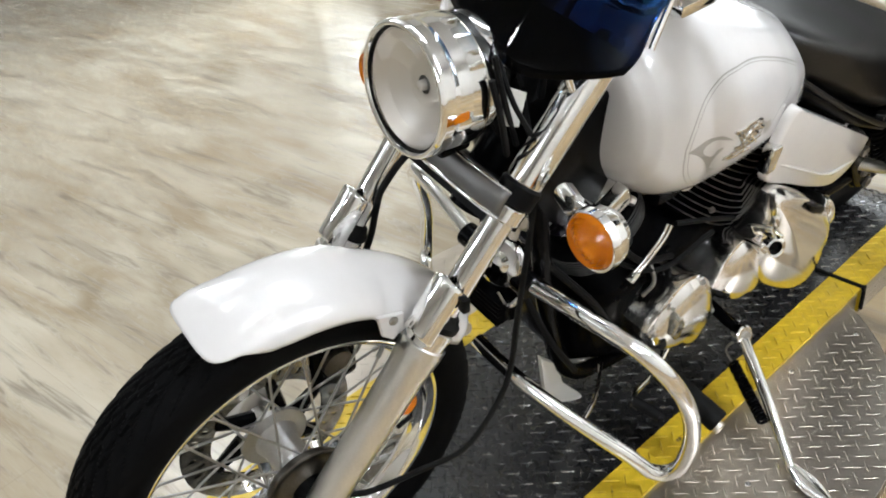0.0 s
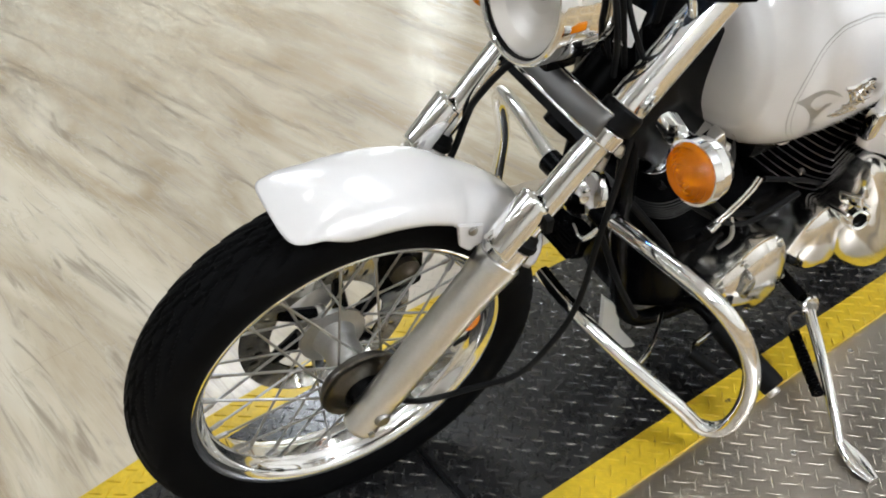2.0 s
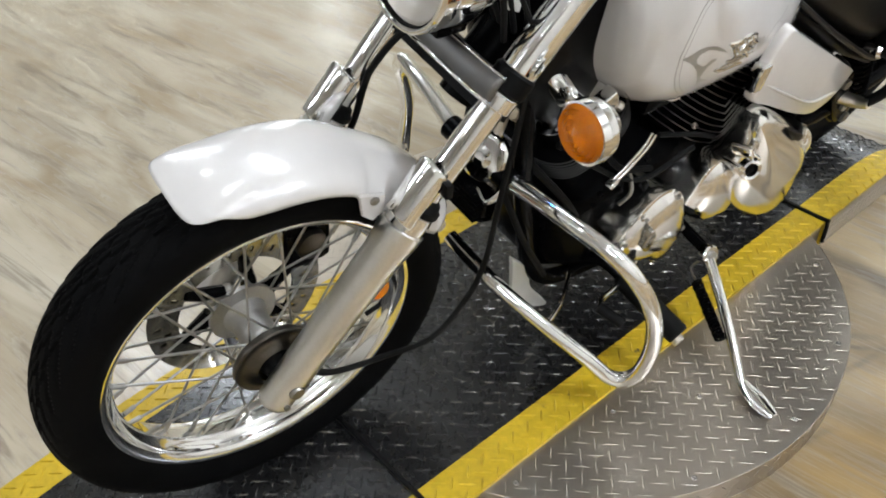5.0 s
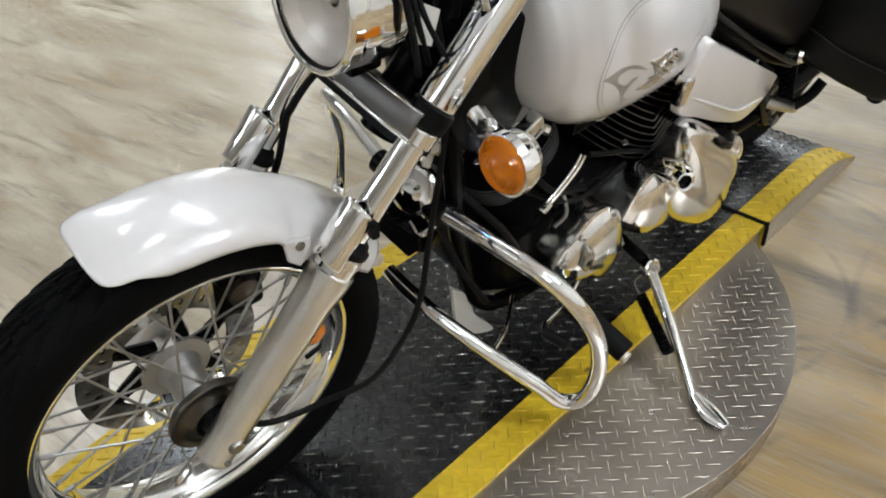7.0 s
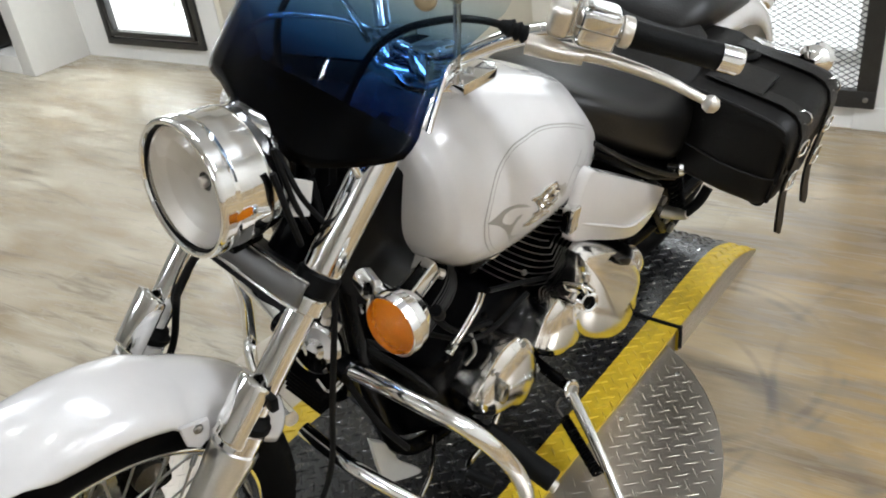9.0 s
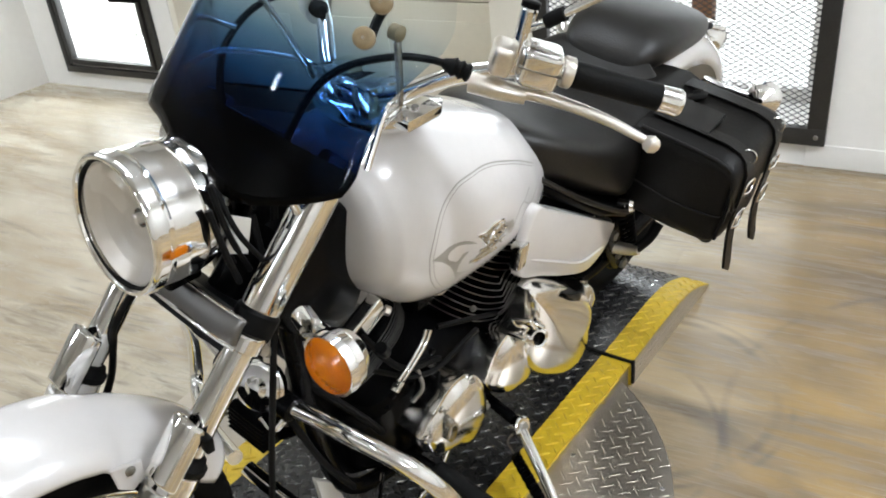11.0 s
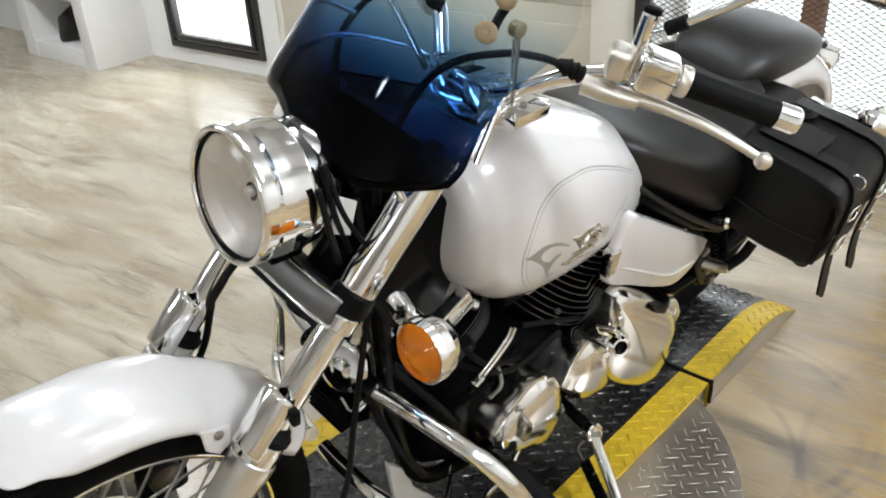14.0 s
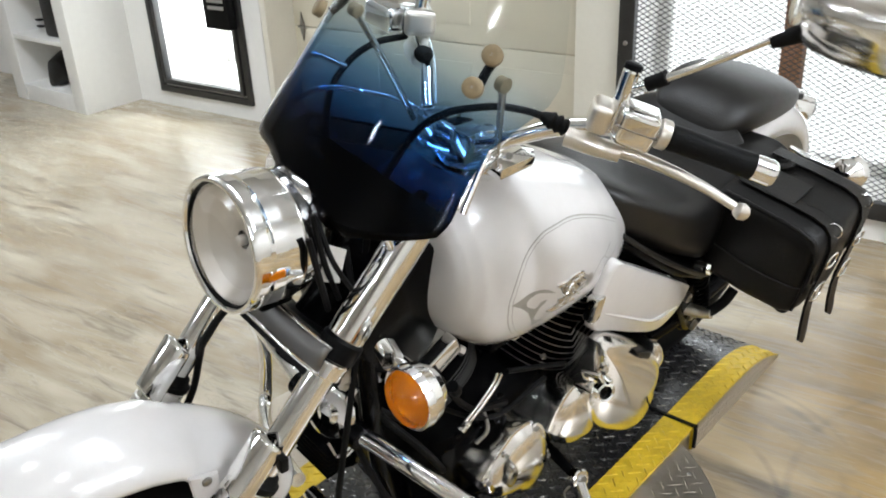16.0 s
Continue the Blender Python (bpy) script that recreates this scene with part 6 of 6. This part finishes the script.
fen.modifiers.new("sheet", "SOLIDIFY").thickness = 0.003
part("grab_rail", tube([(0.075, 1.80, 0.735), (0.078, 1.90, 0.700), (0.05, 1.96, 0.680), (0, 1.975, 0.675), (-0.05, 1.96, 0.680), (-0.078, 1.90, 0.700), (-0.075, 1.80, 0.735)], 0.008, 12), CHROME, bike, "chromed rail behind the passenger seat")
tail = part("tail_lamp", loft([super_ring(0, 0.62, w_, h, y, 24, 2.6) for y, w_, h in ((1.96, 0.04, 0.03), (1.99, 0.055, 0.04), (2.03, 0.055, 0.04), (2.05, 0.045, 0.032))]), CHROME, bike, "chromed tail lamp")
for s in (1, -1):
    p = Vector((0.250, 1.820, 0.606)) if s > 0 else Vector((-0.240, 1.715, 0.637))
    rs = part("rear_signal", lathe([(-0.006, 0.0415), (0.006, 0.0425), (0.020, 0.039), (0.034, 0.029), (0.044, 0.015), (0.047, 0.006)], p, (0, -1, 0), 36), CHROME, bike, "round chromed rear turn signal")
    part("lens", lathe([(-0.004, 0.0395), (0.006, 0.037), (0.014, 0.026), (0.017, 0.004)], p, (0, 1, 0), 36), AMBER, rs, "amber lens")
    part("stem", tube([p + Vector((-0.01 * s, -0.02, 0)), (0.15 * s, 1.80, 0.60), (0.10 * s, 1.79, 0.61)], 0.011, 12), CHROME, rs)

# footpeg bracket, shock spring and hinges between the side cover and the rear wheel
hanger = part("peg_hanger", lid_cover([(1.285, 0.430), (1.330, 0.440), (1.400, 0.350), (1.450, 0.270), (1.430, 0.240), (1.380, 0.262), (1.320, 0.330), (1.285, 0.380)], 0.140, 0.162, RIMMED), BLACK, bike, "black footpeg hanger plate", angle=28)
for y, z, r in ((1.312, 0.405, 0.012), (1.372, 0.320, 0.011), (1.418, 0.268, 0.013)):
    part("hanger_bolt", lathe([(0, r), (0.008, r), (0.010, r * 0.75), (0.010, r * 0.45), (0.006, r * 0.42)], (0.161, y, z), (1, 0, 0), 12), STEEL, hanger)
rear_peg = part("rear_foot_peg", tube([(0.155, 1.345, 0.352), (0.190, 1.352, 0.360), (0.215, 1.352, 0.372)], (0.016, 0.012), 14), CAST, bike, "folded cast passenger foot peg")
part("peg_rubber", tube([(0.205, 1.352, 0.366), (0.222, 1.376, 0.398), (0.226, 1.398, 0.430)], 0.012, 12), GRIPM, rear_peg)
spring_pts = []
top_, low_ = Vector((0.142, 1.300, 0.545)), Vector((0.150, 1.430, 0.315))
axis_ = (low_ - top_).normalized()
out_ = axis_.orthogonal().normalized()
across_ = axis_.cross(out_)
for i in range(141):
    t = i / 140
    spring_pts.append(top_.lerp(low_, t) + (out_ * math.cos(i * 0.62) + across_ * math.sin(i * 0.62)) * 0.027)
part("shock_spring", tube(spring_pts, 0.0048, 6, 1), BLACK, bike, "black coil spring of the rear shock")
part("shock_top", lathe([(-0.015, 0.020), (-0.012, 0.030), (0.004, 0.032), (0.010, 0.028)], top_, axis_, 24), STEEL, bike, "dull steel shock cap")
part("shock_foot", lathe([(-0.018, 0.028), (0.004, 0.028), (0.014, 0.020), (0.026, 0.016)], low_, axis_, 24), STEEL, bike)
part("rear_brace", tube([(0.125, 1.235, 0.470), (0.132, 1.262, 0.400), (0.120, 1.230, 0.300), (0.110, 1.160, 0.240)], 0.011, 10), BLACK, bike, "black frame brace")
part("chain_guard", loft([[Vector((x, y, z - 0.022)), Vector((x + 0.006, y, z - 0.024)), Vector((x + 0.008, y, z + 0.020)), Vector((x, y, z + 0.024))] for x, y, z in ((0.112, 1.22, 0.300), (0.118, 1.36, 0.335), (0.122, 1.52, 0.360), (0.118, 1.64, 0.352))]), BLACK, bike, "black drive guard", angle=30)
for y, z in ((1.265, 0.462), (1.290, 0.500), (1.262, 0.402)):
    part("frame_bolt", lathe([(0, 0.009), (0.007, 0.009), (0.009, 0.006)], (0.150, y, z), (1, 0.1, 0.1), 6), CAST, bike)
part("wiring_loom", tube([(0.150, 1.215, 0.505), (0.165, 1.262, 0.470), (0.158, 1.292, 0.420), (0.150, 1.335, 0.375)], 0.006, 8), GRIPM, bike, "black wiring loom")

# finned regulator and horn low behind the front wheel
reg = part("regulator", box(-0.050, 0.035, 0.410, 0.436, 0.382, 0.440, 0.006), BLACK, bike, "black finned regulator behind the front wheel")
for i in range(6):
    part("regulator_fin", box(-0.050, 0.035, 0.392, 0.412, 0.385 + 0.0102 * i, 0.3878 + 0.0102 * i, 0.0008, 1), BLACK, reg)
horn = part("horn", lathe([(-0.016, 0.030), (-0.010, 0.042), (0.004, 0.044), (0.010, 0.036), (0.012, 0.018), (0.016, 0.012)], (0.018, 0.405, 0.525), (0.25, -0.9, 0.35), 32), CHROME, bike, "chromed horn under the neck")
part("horn_strap", tube([(0.018, 0.415, 0.540), (0.018, 0.430, 0.590), (0.010, 0.435, 0.640)], 0.008, 8), CAST, horn)
part("cable_guide", tube([(0.060, 0.420, 0.470), (0.045, 0.405, 0.440), (0.020, 0.402, 0.455)], 0.005, 8), CHROME, bike)

# ---- saddlebag ----
bag = thing("saddlebag", "black leather saddlebag with buckled straps hanging beside the rear wheel", "saddlebag", BIKE_AT)


def bag_ring(x, y0, y1, z0, z1, n=32, e=5.0):
    out = []
    for i in range(n):
        t = 2 * math.pi * i / n
        c, s = math.cos(t), math.sin(t)
        out.append(Vector((x, (y0 + y1) / 2 + (y1 - y0) / 2 * math.copysign(abs(c) ** (2 / e), c), (z0 + z1) / 2 + (z1 - z0) / 2 * math.copysign(abs(s) ** (2 / e), s))))
    return out


def bag_top(y):
    """The lid rises gently towards the rear."""
    return 0.716 + 0.15 * (y - 1.25)


part("body", loft([bag_ring(x, a, b, c, d, 40, 7.0) for x, a, b, c, d in ((0.182, 1.262, 1.440, 0.535, 0.700), (0.186, 1.256, 1.447, 0.525, 0.712), (0.200, 1.252, 1.453, 0.520, 0.716), (0.290, 1.250, 1.457, 0.518, 0.718), (0.362, 1.252, 1.455, 0.522, 0.714), (0.378, 1.256, 1.451, 0.530, 0.706), (0.386, 1.264, 1.443, 0.542, 0.694), (0.388, 1.285, 1.420, 0.560, 0.672))]), BAGM, bag, "stiff black leather pouch", angle=50)
lid = []
for x, drop in ((0.172, 0.002), (0.20, 0.0), (0.28, 0.0), (0.345, 0.002), (0.368, 0.006), (0.382, 0.016), (0.391, 0.034), (0.394, 0.070), (0.394, 0.104)):
    ring = []
    for y, lift in ((1.240, -0.012), (1.242, 0.002), (1.250, 0.008), (1.30, 0.011), (1.360, 0.012), (1.42, 0.011), (1.457, 0.008), (1.464, 0.002), (1.466, -0.012)):
        ring.append(Vector((x, y, bag_top(y) + lift - drop)))
    for y, lift in ((1.459, -0.010), (1.360, 0.004), (1.247, -0.010)):
        ring.append(Vector((x - (0.006 if drop > 0.01 else 0), y, bag_top(y) + lift - drop)))
    lid.append(ring)
part("lid", loft(lid), BAGM, bag, "black leather lid folded over the outer side", angle=50)
part("lid_piping", tube([(0.185, 1.243, 0.722), (0.28, 1.240, 0.722), (0.35, 1.241, 0.716), (0.378, 1.246, 0.698), (0.393, 1.256, 0.640), (0.395, 1.275, 0.616), (0.396, 1.375, 0.628)], 0.0042, 8), BAGM, bag, "rolled leather edge")
part("front_piping", tube([(0.384, 1.258, 0.690), (0.388, 1.254, 0.600), (0.384, 1.257, 0.548)], 0.0038, 8), BAGM, bag, "rolled leather edge")
part("panel_seam", tube([(0.195, 1.2505, 0.600), (0.28, 1.2475, 0.592), (0.36, 1.250, 0.596), (0.384, 1.258, 0.600)], 0.0024, 6), BAGM, bag)
part("top_flap", loft([[Vector((x, 1.285, bag_top(1.285) + 0.013)), Vector((x, 1.360, bag_top(1.36) + 0.015)), Vector((x, 1.360, bag_top(1.36) + 0.021)), Vector((x, 1.285, bag_top(1.285) + 0.019))] for x in (0.205, 0.24, 0.275, 0.300)]), LEATHER, bag, "soft leather flap across the lid", angle=40)
for y, end in ((1.296, 0.452), (1.425, 0.462)):
    strap = []
    for x, z in ((0.190, bag_top(y) + 0.016), (0.28, bag_top(y) + 0.017), (0.345, bag_top(y) + 0.015), (0.372, bag_top(y) + 0.008), (0.388, bag_top(y) - 0.006), (0.398, bag_top(y) - 0.030), (0.401, 0.640), (0.399, 0.580), (0.402, 0.545), (0.408, 0.510), (0.416, end + 0.018)):
        slip = 0.10 * max(0.0, 0.62 - z)
        strap.append([Vector((x, y - 0.017 + slip, z)), Vector((x, y + 0.017 + slip, z)), Vector((x - 0.005, y + 0.017 + slip, z - 0.002)), Vector((x - 0.005, y - 0.017 + slip, z - 0.002))])
    strap.append([Vector((0.419, y + 0.022, end)), Vector((0.419, y + 0.029, end)), Vector((0.414, y + 0.029, end)), Vector((0.414, y + 0.022, end))])
    st = part("strap", loft(strap), BAGM, bag, "black leather strap with hanging end", angle=40)
    for x, z, k in ((0.405, 0.590, 1.0), (0.404, 0.664, 0.7)):
        part("buckle", tube([(x, y - 0.021, z - 0.013 * k), (x + 0.003, y, z - 0.016 * k), (x, y + 0.021, z - 0.013 * k), (x, y + 0.021, z + 0.013 * k), (x - 0.002, y, z + 0.013 * k), (x, y - 0.021, z + 0.013 * k), (x, y - 0.021, z - 0.013 * k)], 0.0022, 6, 4), CHROME, st, "chromed buckle")
    part("top_ring", tube([(0.386 + 0.013 * math.cos(t), y - 0.004, bag_top(y) + 0.002 + 0.013 * math.sin(t)) for t in [math.pi * 2 * i / 10 for i in range(11)]], 0.0022, 6, 3), CHROME, st, "chromed ring at the lid edge")
    part("ring", tube([(0.352 + 0.014 * math.cos(t), y + 0.012, 0.512 + 0.012 * math.sin(t)) for t in [2 * math.pi * i / 10 for i in range(11)]], 0.0040, 6, 3), BAGM, bag, "leather loop under the bag")
part("handle", tube([(0.215, 1.375, bag_top(1.375) + 0.012), (0.235, 1.382, bag_top(1.382) + 0.022), (0.235, 1.395, bag_top(1.395) + 0.022), (0.215, 1.402, bag_top(1.40) + 0.012)], 0.008, 8), BAGM, bag)
part("yoke", loft([[Vector((x, 1.33, z)), Vector((x, 1.47, z)), Vector((x, 1.47, z + 0.006)), Vector((x, 1.33, z + 0.006))] for x, z in ((0.20, 0.742), (0.17, 0.752), (0.135, 0.750), (0.10, 0.745), (0.0, 0.735))]), BAGM, bag, "leather strap across the seat")
